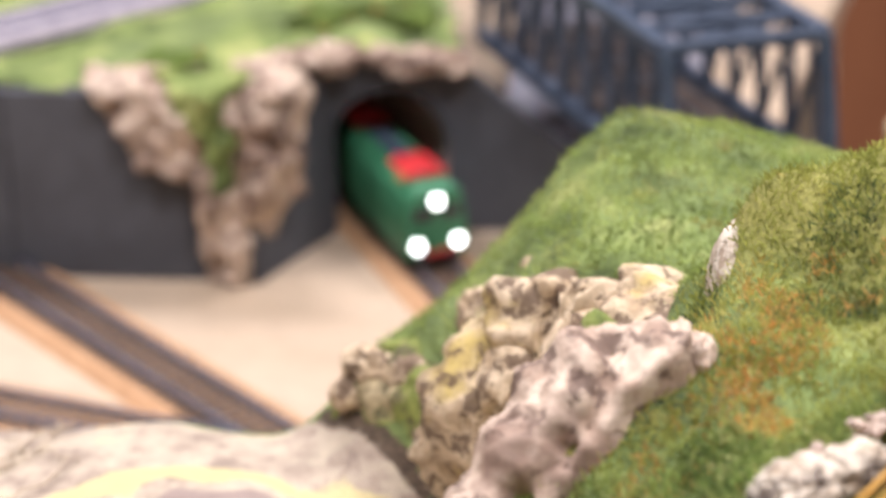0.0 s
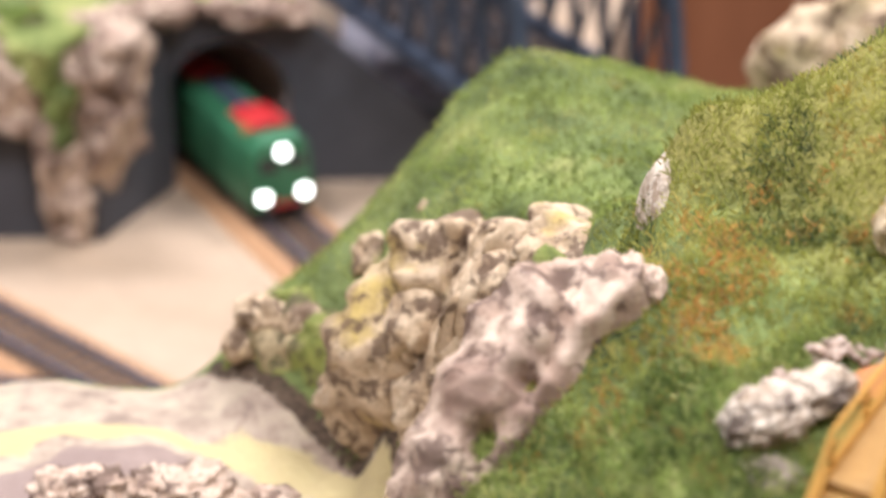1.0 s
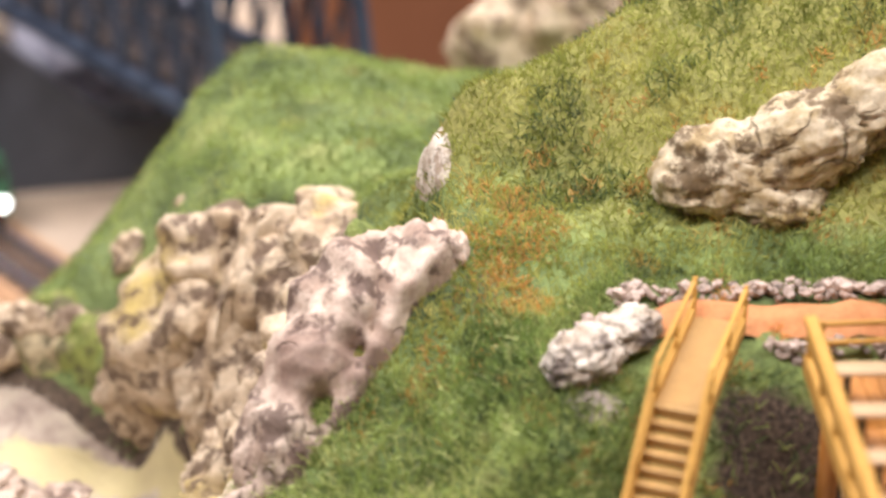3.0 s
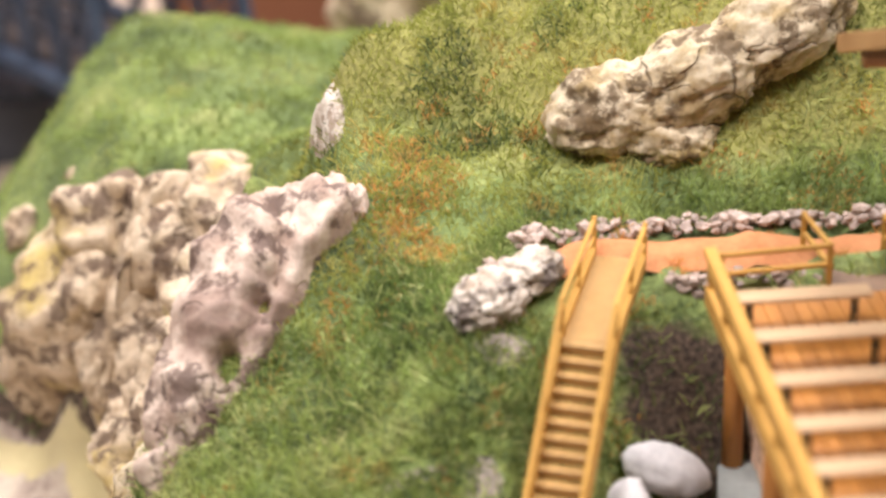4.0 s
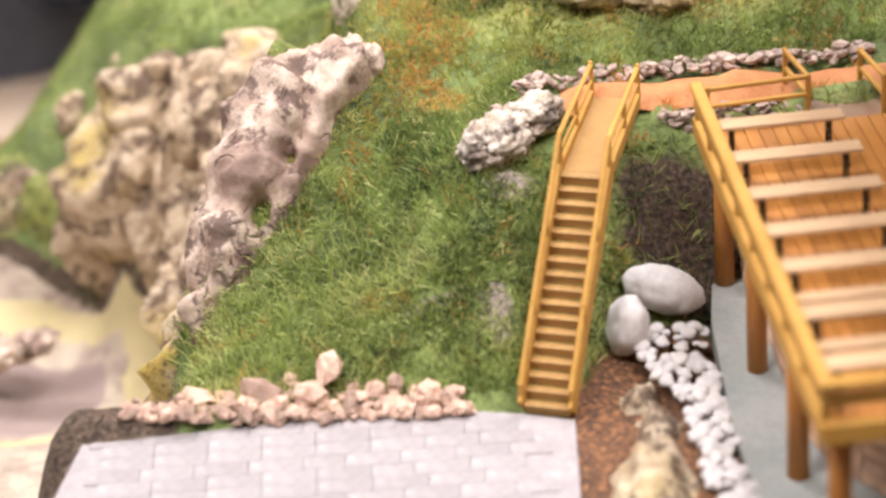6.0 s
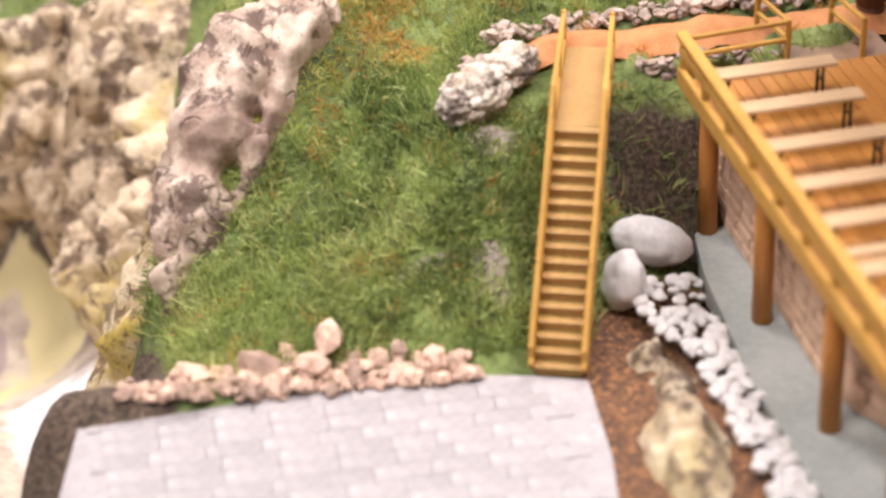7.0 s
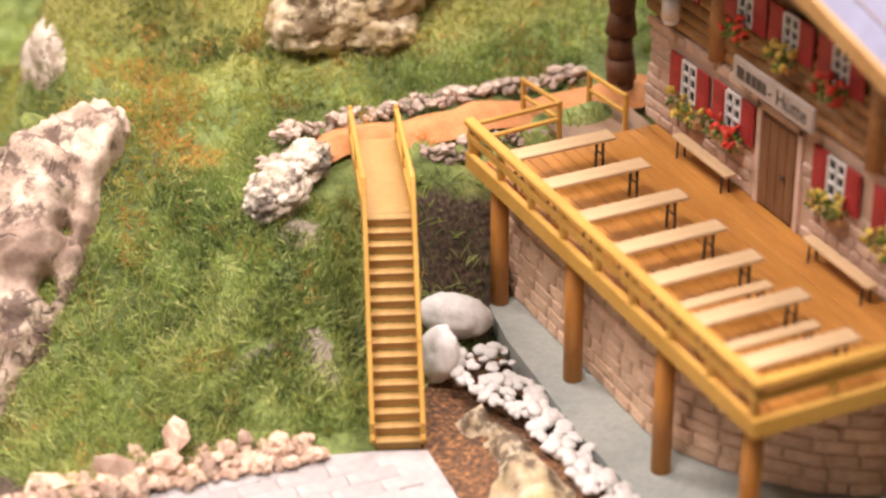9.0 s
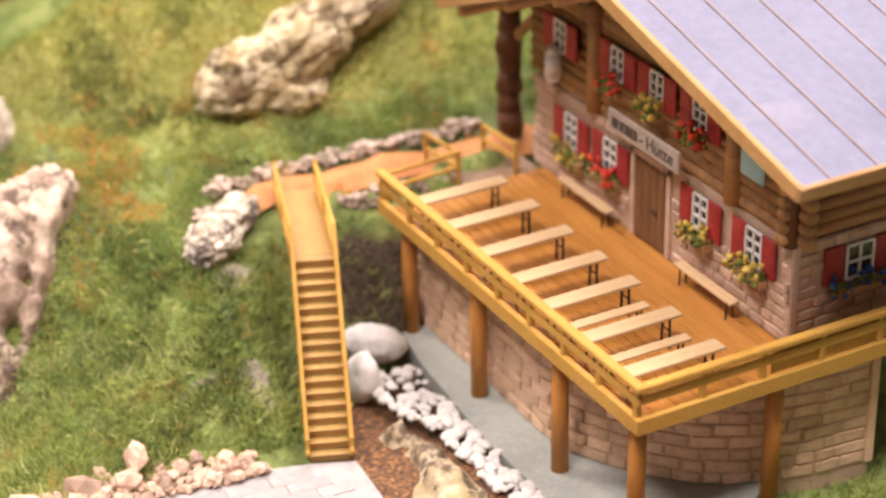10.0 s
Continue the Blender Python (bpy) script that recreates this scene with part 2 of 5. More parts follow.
M["tread"] = material("stair tread", two((0.38, 0.215, 0.055), (0.49, 0.30, 0.10)), 60, 0.55, bump=0.15, fine=900, spread=0.08)
M["brown_plate"] = material("brown plate", two((0.24, 0.15, 0.09), (0.34, 0.22, 0.14)), 70, 0.5, bump=0.15, fine=800, spread=0)
M["black_iron"] = material("black iron", two((0.015, 0.015, 0.017), (0.03, 0.03, 0.035)), 200, 0.45, metal=0.3, bump=0.1, spread=0)
M["house_stone"] = material("house stone", ((0.3, (0.46, 0.30, 0.22)), (0.5, (0.58, 0.41, 0.31)), (0.7, (0.68, 0.52, 0.42))), 110, 0.8, bump=0.5, fine=1100, spread=0.14)
M["mortar"] = material("mortar", two((0.50, 0.34, 0.24), (0.62, 0.45, 0.33)), 120, 0.85, bump=0.4, fine=1200, spread=0)
M["base_stone"] = material("base stone", ((0.3, (0.56, 0.36, 0.23)), (0.5, (0.68, 0.46, 0.31)), (0.7, (0.78, 0.58, 0.42))), 110, 0.8, bump=0.4, fine=1100, spread=0.16)
M["log"] = material("log wood", two((0.33, 0.165, 0.065), (0.54, 0.31, 0.135)), 60, 0.55, bump=0.25, fine=800, stretch=(1, 6, 6), spread=0.15)
M["dark_log"] = material("dark log", two((0.10, 0.04, 0.018), (0.20, 0.085, 0.04)), 90, 0.7, bump=0.5, fine=900, stretch=(3, 3, 1), spread=0.1)
M["verge"] = material("verge wood", two((0.42, 0.225, 0.075), (0.53, 0.31, 0.12)), 60, 0.55, bump=0.2, fine=800, spread=0.08)
M["roof"] = material("lilac roof", two((0.16, 0.17, 0.25), (0.215, 0.22, 0.315)), 30, 0.6, bump=0.15, fine=400, spread=0.05, stains=((25, 0.6, 0.75, (0.36, 0.31, 0.36), 0.5),))
M["batten"] = material("roof batten", two((0.24, 0.19, 0.20), (0.32, 0.26, 0.27)), 60, 0.6, bump=0.2, spread=0.08)
M["red"] = material("red shutter", two((0.36, 0.025, 0.03), (0.48, 0.05, 0.05)), 120, 0.5, bump=0.1, spread=0.12)
M["white"] = material("white paint", two((0.72, 0.71, 0.69), (0.82, 0.81, 0.79)), 100, 0.45, bump=0.1, spread=0.03)
M["pane"] = material("dark window pane", two((0.02, 0.025, 0.03), (0.05, 0.055, 0.06)), 60, 0.12, bump=0, spread=0)
M["door_wood"] = material("door wood", two((0.16, 0.075, 0.035), (0.26, 0.13, 0.06)), 80, 0.55, bump=0.25, stretch=(6, 6, 1), spread=0)
M["leaf"] = material("planter leaves", two((0.06, 0.11, 0.015), (0.16, 0.22, 0.03)), 300, 0.7, bump=0, spread=0.3, island=True)
M["flower_red"] = material("red flower", two((0.55, 0.03, 0.02), (0.75, 0.07, 0.03)), 300, 0.6, bump=0, spread=0.2, island=True)
M["flower_yellow"] = material("yellow flower", two((0.62, 0.42, 0.06), (0.75, 0.58, 0.14)), 300, 0.6, bump=0, spread=0.2, island=True)
M["flower_blue"] = material("blue flower", two((0.02, 0.06, 0.30), (0.05, 0.14, 0.45)), 300, 0.6, bump=0, spread=0.2, island=True)
M["plaque_blue"] = material("pale blue plaque", two((0.30, 0.58, 0.66), (0.40, 0.66, 0.72)), 120, 0.4, bump=0.1, spread=0)
M["sign"] = material("sign board", two((0.40, 0.33, 0.28), (0.52, 0.44, 0.38)), 80, 0.6, bump=0.2, spread=0)
M["ink"] = material("sign ink", two((0.05, 0.04, 0.035), (0.09, 0.07, 0.06)), 200, 0.6, bump=0, spread=0)
M["board"] = material("plywood board", two((0.47, 0.365, 0.255), (0.55, 0.44, 0.325)), 6, 0.5, bump=0.1, fine=80, stretch=(1, 5, 1), spread=0)
M["cork"] = material("cork roadbed", two((0.42, 0.24, 0.12), (0.54, 0.33, 0.18)), 150, 0.85, bump=0.4, fine=900, spread=0)
M["sleeper"] = material("sleeper", two((0.05, 0.035, 0.03), (0.10, 0.075, 0.06)), 150, 0.7, bump=0.2, spread=0.2)
M["rail"] = material("rail metal", two((0.28, 0.29, 0.38), (0.42, 0.43, 0.54)), 150, 0.4, metal=0.75, bump=0.1, spread=0)
M["grey_wall"] = material("slate grey wall", two((0.045, 0.047, 0.056), (0.09, 0.095, 0.11)), 20, 0.75, bump=0.3, fine=250, spread=0.08, stains=((22, 0.66, 0.72, (0.20, 0.19, 0.19), 0.4),))
M["tunnel_in"] = material("tunnel lining", two((0.44, 0.31, 0.28), (0.58, 0.42, 0.38)), 30, 0.8, bump=0.3, fine=300, spread=0)
M["steel"] = material("blue-grey bridge steel", two((0.045, 0.065, 0.105), (0.095, 0.125, 0.18)), 60, 0.45, metal=0.2, bump=0.15, spread=0.12)
M["ballast"] = material("mauve ballast", ((0.3, (0.20, 0.18, 0.21)), (0.5, (0.32, 0.29, 0.33)), (0.7, (0.46, 0.42, 0.44))), 260, 0.85, bump=0.9, fine=700, spread=0)
M["loco_green"] = material("green locomotive paint", two((0.035, 0.15, 0.075), (0.05, 0.20, 0.10)), 40, 0.35, bump=0.05, spread=0)
M["loco_red"] = material("red roof gear", two((0.45, 0.02, 0.025), (0.60, 0.035, 0.04)), 60, 0.4, bump=0.05, spread=0)
M["loco_dark"] = material("dark running gear", two((0.012, 0.012, 0.012), (0.03, 0.03, 0.03)), 60, 0.5, bump=0.1, spread=0)
M["brown_panel"] = material("brown wooden panel", two((0.23, 0.085, 0.035), (0.32, 0.125, 0.055)), 5, 0.5, bump=0.1, fine=60, stretch=(5, 5, 0.5), spread=0)
M["plaster"] = material("hall wall", two((0.50, 0.48, 0.46), (0.56, 0.54, 0.51)), 2, 0.8, bump=0.1, fine=60, spread=0)
M["carpet"] = material("hall floor", two((0.14, 0.12, 0.11), (0.20, 0.18, 0.16)), 8, 0.9, bump=0.2, fine=300, spread=0)
M["ceiling"] = material("hall ceiling", two((0.70, 0.69, 0.66), (0.76, 0.75, 0.72)), 2, 0.9, bump=0.1, fine=60, spread=0)
M["yard"] = material("dark yard ballast", ((0.3, (0.10, 0.105, 0.13)), (0.5, (0.20, 0.20, 0.24)), (0.7, (0.34, 0.33, 0.37))), 120, 0.85, bump=0.6, fine=500, spread=0)
M["riser"] = material("stair riser", two((0.38, 0.21, 0.06), (0.48, 0.28, 0.085)), 60, 0.6, bump=0.1, fine=900, spread=0.05)
M["twig"] = material("dry root", two((0.42, 0.33, 0.24), (0.60, 0.50, 0.38)), 200, 0.8, bump=0.2, spread=0.1)

lamp_glow = bpy.data.materials.new("headlamp glow")
lamp_glow.use_nodes = True
_b = lamp_glow.node_tree.nodes["Principled BSDF"]
_b.inputs["Emission Color"].default_value, _b.inputs["Emission Strength"].default_value = (1.0, 0.97, 0.92, 1), 9.0
M["glow"] = lamp_glow


# ---- building helpers ----
def thing(name, x, y, z, label, category, group="", rz=0.0):
    ob = new(name)
    ob.empty_display_size = 0.005
    ob.matrix_world = pose(x * S, y * S, z * S, 0, 0, rz)
    return tagged(ob, label, category, group)


def part(name, bm, mat, parent=None, label="", smooth=False, kind=""):
    """Links a bmesh in centimetres as one mesh under a thing or a part."""
    bm.transform(Matrix.Scale(S, 4))
    me = bpy.data.meshes.new(name)
    bm.to_mesh(me)
    bm.free()
    if smooth:
        for p in me.polygons:
            p.use_smooth = True
    me.materials.append(M[mat] if isinstance(mat, str) else mat)
    ob = new(name, me)
    if parent is not None:
        ob.parent = parent
    return tagged(ob, label, kind=kind)


def twin(ob, m):
    """Another object on the same mesh, under the same parent."""
    o = ob.copy()
    scene.collection.objects.link(o)
    o.matrix_basis = m
    return o


def at(x, y, z, rx=0, ry=0, rz=0, sx=1, sy=1, sz=1):
    return pose(x * S, y * S, z * S, rx, ry, rz) @ Matrix.Diagonal((sx, sy, sz, 1))


def box(bm, x0, y0, z0, x1, y1, z1, bevel=0.0, m=None):
    r = bmesh.ops.create_cube(bm, size=1)["verts"]
    mat = Matrix.Translation(((x0 + x1) / 2, (y0 + y1) / 2, (z0 + z1) / 2)) @ Matrix.Diagonal((abs(x1 - x0), abs(y1 - y0), abs(z1 - z0), 1))
    bmesh.ops.transform(bm, matrix=(m @ mat) if m else mat, verts=r)
    if bevel:
        es = list({e for v in r for e in v.link_edges})
        bmesh.ops.bevel(bm, geom=es, offset=bevel, segments=1, affect="EDGES", clamp_overlap=True)
    return bm


def boxed(*a, **k):
    return box(bmesh.new(), *a, **k)


def bar(bm, a, b, w, h=None, bevel=0.02, up=(0, 0, 1)):
    """A squared bar of width w and height h from a to b."""
    a, b = Vector(a), Vector(b)
    d = b - a
    y = d.normalized()
    x = y.cross(Vector(up))
    x = x.normalized() if x.length > 1e-4 else Vector((1, 0, 0))
    z = x.cross(y)
    m = Matrix((x, y, z)).transposed().to_4x4()
    m.translation = (a + b) / 2
    h = h or w
    return box(bm, -w / 2, -d.length / 2, -h / 2, w / 2, d.length / 2, h / 2, bevel, m)


def rod(bm, a, b, r0, r1=None, seg=12):
    a, b = Vector(a), Vector(b)
    d = b - a
    m = d.to_track_quat("Z", "Y").to_matrix().to_4x4()
    m.translation = (a + b) / 2
    bmesh.ops.create_cone(bm, cap_ends=True, segments=seg, radius1=r0, radius2=r0 if r1 is None else r1, depth=d.length, matrix=m)
    return bm


def fbm(p, octaves=4):
    return noise.fractal(p, 1.0, 2.0, octaves)


def lump(bm, c, size, seed, rot=(0, 0, 0), level=3, rough=0.35, freq=1.3, ridge=0.0):
    """A rock lump: a ball squeezed to size, broken up by layered noise."""
    vs = bmesh.ops.create_icosphere(bm, subdivisions=level, radius=1.0)["verts"]
    e = Euler([radians(a) for a in rot]).to_matrix()
    off = Vector((seed * 7.13, seed * 3.71, seed * 5.37))
    for v in vs:
        n = v.co.normalized()
        d = 1 + rough * fbm(n * freq + off) + 0.4 * rough * fbm(n * freq * 3.1 + off, 3)
        if ridge:
            d -= ridge * max(0.0, 1 - abs(noise.noise(n * freq * 1.7 + off)) * 7)
        q = n * d
        v.co = e @ Vector((q.x * size[0], q.y * size[1], q.z * size[2])) + Vector(c)
    return vs


# ---- the hall round the layout ----
def slab(name, x0, y0, z0, x1, y1, z1, mat, label):
    return tagged(part(name, boxed(x0, y0, z0, x1, y1, z1), mat), label, kind="structure")


slab("floor", -320, -330, -95, 320, 330, -90, "carpet", "dark carpeted hall floor")
slab("ceiling", -320, -330, 200, 320, 330, 205, "ceiling", "white hall ceiling")
slab("wall_north", -320, 325, -90, 320, 330, 200, "plaster", "pale plastered hall wall")
slab("wall_south", -320, -330, -90, 320, -325, 200, "plaster", "pale plastered hall wall")
slab("wall_east", 315, -325, -90, 320, 325, 200, "plaster", "pale plastered hall wall")
slab("wall_west", -320, -325, -90, -315, 325, 200, "plaster", "pale plastered hall wall")
slab("ground", -150, -14, -19.0, 130, 62, -17.0, "board", "bare plywood layout board")
slab("ground", -150, 62, -19.0, -15, 135, -17.0, "board", "bare plywood layout board")

# the trestle that carries the board
trestle = thing("layout_trestle", -10, 49, -90, "plain wooden trestle under the layout board", "trestle")
for x0, y0 in ((-145, -10), (-145, 128), (-20, 128), (-20, -10), (125, -10), (125, 56)):
    part("leg", boxed(x0 + 8, y0 - 51, 0, x0 + 12, y0 - 47, 71.0, 0.3), "board", trestle)


# ---- terrain: contour lines of the scenery, in centimetres ----
FOOT = [(-11.4, 8.4, 0), (-9, 8.3, 0.2), (-6.5, 7.7, 0.2), (-4.7, 6.9, 0), (-4, 3, -0.15), (-8, 5, -0.15), (-11.6, 5, -0.15), (-8, 0, -0.15), (-11.8, -6, -0.15), (-4, -6, -0.15)]
SLOPE = [(-7.9, 9.7, 0.65), (-5.7, 9.2, 1.05), (-3.5, 9.7, 1.4), (-6.8, 11.2, 1.3), (-4.9, 11.5, 2.7), (-7.3, 13.5, 2.7), (-5.2, 14.5, 3.1), (-9, 12.6, 1.75), (-10, 11, 0)]
LEDGE = [(-3, 13.4, 3.15), (-1.4, 13.4, 3.25), (0.6, 13.4, 3.3), (3, 13, 3.3), (5.5, 13, 3.3), (-0.6, 12.1, 2.9), (1.5, 12, 2.95), (3.4, 11.6, 3.2)]
UNDER = [(-1.3, 10.6, 1.5), (0.6, 11, 1.2), (-1.6, 9.8, 0.4), (0.8, 10.3, 0.1), (-2.4, 8, 0.05), (-1.5, 5, 0.05), (-1.5, -1, 0), (3, 5, 0), (9, 4, 0), (9, -6, -0.5), (1, -7, -0.2), (3.5, 10.6, 0.2)]
UPPER = [(-6.1, 16.3, 3.7), (-4, 16.81, 3.8), (-2.2, 15.3, 3.7), (0.5, 15.0, 3.6), (4, 15.2, 3.9), (8.5, 14.5, 4.3), (-1.0, 17.9, 5.4), (3.4, 18.0, 6.6), (8.8, 17.8, 7.2), (-4.6, 19.0, 4.5)]
CREST = [(-6.55, 20.2, 4.35), (-6.2, 20.9, 4.85), (-4.85, 21.6, 5.1), (-2.4, 22.0, 6.55), (2.35, 23.06, 8.3), (8.65, 22.51, 9.95), (-7.25, 20.3, 2.6), (-7.3, 22.2, 1.6), (-5.6, 23.6, 2.2), (-3.0, 25.0, 2.8), (-4.91, 26.66, 0.4), (-1.87, 28.8, 1.2), (5.21, 31.69, 4.5), (14.19, 31.04, 6.91)]
CRAG = [(-6.6, 15.9, 3.6), (-8, 15.8, 3.4), (-9, 15, 2.7), (-10, 13.5, 1.2), (-10.5, 11.7, 0), (-17.32, 28.86, -5.9), (-14.01, 26.54, -5.5)]
CLIFF = [(-11.0, 13.6, -1.8), (-11.8, 12, -3.4), (-9.9, 15.5, -0.6), (-8.7, 16.9, 0.4), (-10.51, 18.18, -4.04), (-7.7, 18.2, 1.4), (-10.06, 22.1, -2.8), (-13.5, 8, -0.9), (-14.8, 7.8, -5.4), (-15.6, 3, -5.6), (-14.3, 3, -0.8)]
MIDHILL = [(-8.05, 24.64, 1.06), (-11.71, 26.71, -1.47), (-13.43, 26.34, -3.08), (-15.21, 29.85, -3.4), (-16.62, 29.08, -5.11), (-17.82, 30.96, -4.66), (-18.73, 30.29, -5.48), (-14.81, 27.98, -4.57), (-13.23, 31.55, -0.34), (-12.15, 33.72, 1.26), (-10.59, 34.36, 1.31), (-8.36, 34.2, 0.55), (-6.57, 34.22, 0.1)]
BASE = [(-19.1, 29.55, -6.72), (-15.8, 27.56, -6.82), (-12.48, 25.12, -6.58), (-11.68, 21.52, -6.47), (-12.9, 15, -6.2), (-20.19, 25.11, -7.17), (-24.53, 28.24, -7.25), (-28.65, 25.44, -7.67), (-16, 16, -6.3), (-15.6, 9, -6.2), (-13.3, 11, -6.1), (-13, 13.2, -6.1), (-24, 12, -6.4), (-20, 2, -6.4), (-34, 12, -6.4)]
RIM = [(-20.16, 32.27, -8.31), (-24.79, 30.89, -8.33), (-31.15, 29.44, -8.7), (-18.4, 37.92, -9.08), (-21.52, 43.41, -17.2), (-13.56, 41.34, -4.12), (-16.09, 49.2, -17.2), (-8.09, 42.5, -4.38), (-8.03, 51.56, -17.2), (0.65, 44.71, -3.88), (5.87, 56.37, -17.2), (-27.87, 37.88, -17.2), (-38.83, 34.35, -17.2)]
KNOTS = np.array(FOOT + SLOPE + LEDGE + UNDER + UPPER + CRAG + CREST + CLIFF + MIDHILL + BASE + RIM)


def kernel(d2):
    return np.sqrt(d2 + 0.6)


_d2 = ((KNOTS[:, None, :2] - KNOTS[None, :, :2]) ** 2).sum(-1)
_n = len(KNOTS)
_A = np.zeros((_n + 1, _n + 1))
_A[:_n, :_n] = -kernel(_d2) - 0.05 * np.eye(_n) * 0
_A[:_n, _n] = _A[_n, :_n] = 1
WEIGHT = np.linalg.solve(_A, np.r_[KNOTS[:, 2], 0])


def height(x, y):
    """Height of the scenery at arrays x, y."""
    x, y = np.asarray(x, float), np.asarray(y, float)
    d2 = (x[..., None] - KNOTS[:, 0]) ** 2 + (y[..., None] - KNOTS[:, 1]) ** 2
    return np.clip(-kernel(d2) @ WEIGHT[:_n] + WEIGHT[_n], -17.3, 11.0)


def ground_z(x, y):
    return float(height(np.array([x]), np.array([y]))[0])


def soft(v, lo, hi):
    return np.clip((v - lo) / (hi - lo), 0, 1)


def spot(x, y, cx, cy, rx, ry):
    return np.exp(-((x - cx) / rx) ** 2 - ((y - cy) / ry) ** 2)


def cover(x, y, z):
    """Weights of basin floor, dark earth with painted terrace shade, and brown scatter at arrays x, y, z."""
    basin = soft(-5.6 - z, 0, 0.3) * soft(-11.0 - x, 0, 0.6) * soft(30.6 - y, 0, 0.8)
    reach, side = np.full_like(x, 99.0), np.ones_like(x)
    for (ax, ay), (bx, by) in (((-19.75, 30.06), (-15.79, 27.3)), ((-15.79, 27.3), (-12.58, 24.75)), ((-12.58, 24.75), (-11.9, 20.85))):
        u = np.clip(((x - ax) * (bx - ax) + (y - ay) * (by - ay)) / ((bx - ax) ** 2 + (by - ay) ** 2), 0, 1)
        gap = np.hypot(x - ax - u * (bx - ax), y - ay - u * (by - ay))
        side = np.where(gap < reach, np.sign((bx - ax) * (y - ay) - (by - ay) * (x - ax)), side)
        reach = np.minimum(reach, gap)
    beyond = reach * side
    basin = np.where((y > 19) & (x < -11), soft(-beyond, -0.3, 0.4) * soft(30.6 - y, 0, 0.8), basin)
    # narrow dark band that follows the cliff foot line
    foot = 0.9 * soft(0.42 - reach, 0, 0.42)
    soil_shade = np.maximum.reduce([soft(-10.4 - x, 0, 0.7) * soft(12.6 - y - 1.5 * soft(x, -11.4, -10.8), 0, 0.8) * soft(z, -6.0, -5.8), foot, soft(-7.9 - z, 0, 0.4) * soft(y, 30.9, 32.0) * 0.8,
                              # bank below the path: dark earth, the terrace's shade mixed into its colour
                              soft(x, -2.7, -1.2) * soft(12.3 - y, 0, 0.8) * soft(y, 9.2, 9.9) * 0.7])
    line = x - (-3.4 + (y - 6.1) * 0.42)
    mulch = soft(line, -0.2, 0.1) * soft(9.7 - y, 0, 0.5) * soft(3.6 - x, 0, 0.5)
    return basin, soil_shade, mulch


RUST = ((-5.5, 15.2, 0.65, 1.5), (-4.9, 17.2, 0.6, 1.1), (-7.0, 12.9, 0.4, 0.6), (-9.6, 8.5, 0.6, 0.4), (3.4, 15.0, 0.9, 0.4))


def scenery():
    x0, x1, y0, y1, step = -44.0, 22.0, -13.0, 58.0, 0.25
    xs, ys = np.arange(x0, x1, step), np.arange(y0, y1, step)
    gx, gy = np.meshgrid(xs, ys)
    gz = np.concatenate([height(gx[k:k + 20], gy[k:k + 20]) for k in range(0, len(ys), 20)])
    bump = np.array([[0.22 * noise.fractal((px * 0.5, py * 0.5, 1.3), 1.0, 2.0, 5) for px in xs] for py in ys])
    flat = (gz > -0.4) & (gz < 0.5) & (gy < 9) & (gx > -12)
    low = gz < -5.8
    gz = gz + np.where(flat, 0.0, np.where(low, 0.35, 1.0)) * bump
    gz = gz + np.where(flat | low, 0.0, 1.0) * np.array([[0.10 * noise.fractal((px * 1.9, py * 1.9, 7.7), 1.0, 2.0, 3) for px in xs] for py in ys])
    square = (gx > -12.6) & (gx < -3.3) & (gy < 7.2) & (gz > -1.5)
    gz = np.where(square, np.minimum(gz, -0.12), gz)
    nx, ny = len(xs), len(ys)
    basin, soil_shade, mulch = cover(gx, gy, gz)
    dry = np.maximum.reduce([spot(gx, gy, *s) for s in RUST]) * 0.48
    bare = np.maximum.reduce([spot(gx, gy, *s) for s in ((-4.4, 8.9, 0.45, 0.75), (-3.8, 11.3, 0.7, 0.4), (-5.6, 9.3, 1.0, 0.2))]) * 0.95
    ring = np.hypot((gx + 19.05) / 4.6, (gy - 23.3) / 2.9)
    ring = ring + 0.22 * np.array([[noise.noise((px * 0.5, py * 0.7, 2.2)) for px in xs] for py in ys])
    yellow = 0.66 * np.maximum.reduce([np.exp(-((ring - 1.25) / 0.2) ** 2), spot(gx, gy, -13.4, 17.2, 1.3, 2.9), spot(gx, gy, -14.5, 12.0, 1.5, 2.0)])
    grey = soft(1.02 - ring, 0, 0.15)
    white = np.maximum(spot(gx, gy, -14.6, 12.2, 1.8, 2.4), 0.8 * spot(gx, gy, -13.4, 17.5, 1.5, 3.0))
    verts = np.stack([gx, gy, gz], -1).reshape(-1, 3) * S
    faces = [(j * nx + i, j * nx + i + 1, (j + 1) * nx + i + 1, (j + 1) * nx + i) for j in range(ny - 1) for i in range(nx - 1) if gz[j, i] > -17.05 or gz[j + 1, i + 1] > -17.05]
    me = bpy.data.meshes.new("hillside")
    me.from_pydata(verts.tolist(), [], faces)
    # wear_tone: rusty patches, bare patches, and a lighter yellow tone rising with height
    for name, r, g, b in (("zones", basin, soil_shade, mulch), ("wear_tone", dry, bare, 0.85 * soft(gz, 3.2, 4.6) * soft(gy, 14.2, 16.0)), ("floor", yellow, grey, white)):
        at_ = me.attributes.new(name, "FLOAT_COLOR", "POINT")
        at_.data.foreach_set("color", np.stack([r, g, b, np.ones_like(r)], -1).astype(np.float32).ravel())
    me.materials.append(M["scenery"])
    me.polygons.foreach_set("use_smooth", [True] * len(faces))
    tagged(new("hillside", me), "green flocked plaster hillside with a dried yellow basin", kind="structure")
    return gx, gy, gz, np.maximum.reduce([basin, soil_shade, mulch, 0.8 * bare])


STEP = 0.25
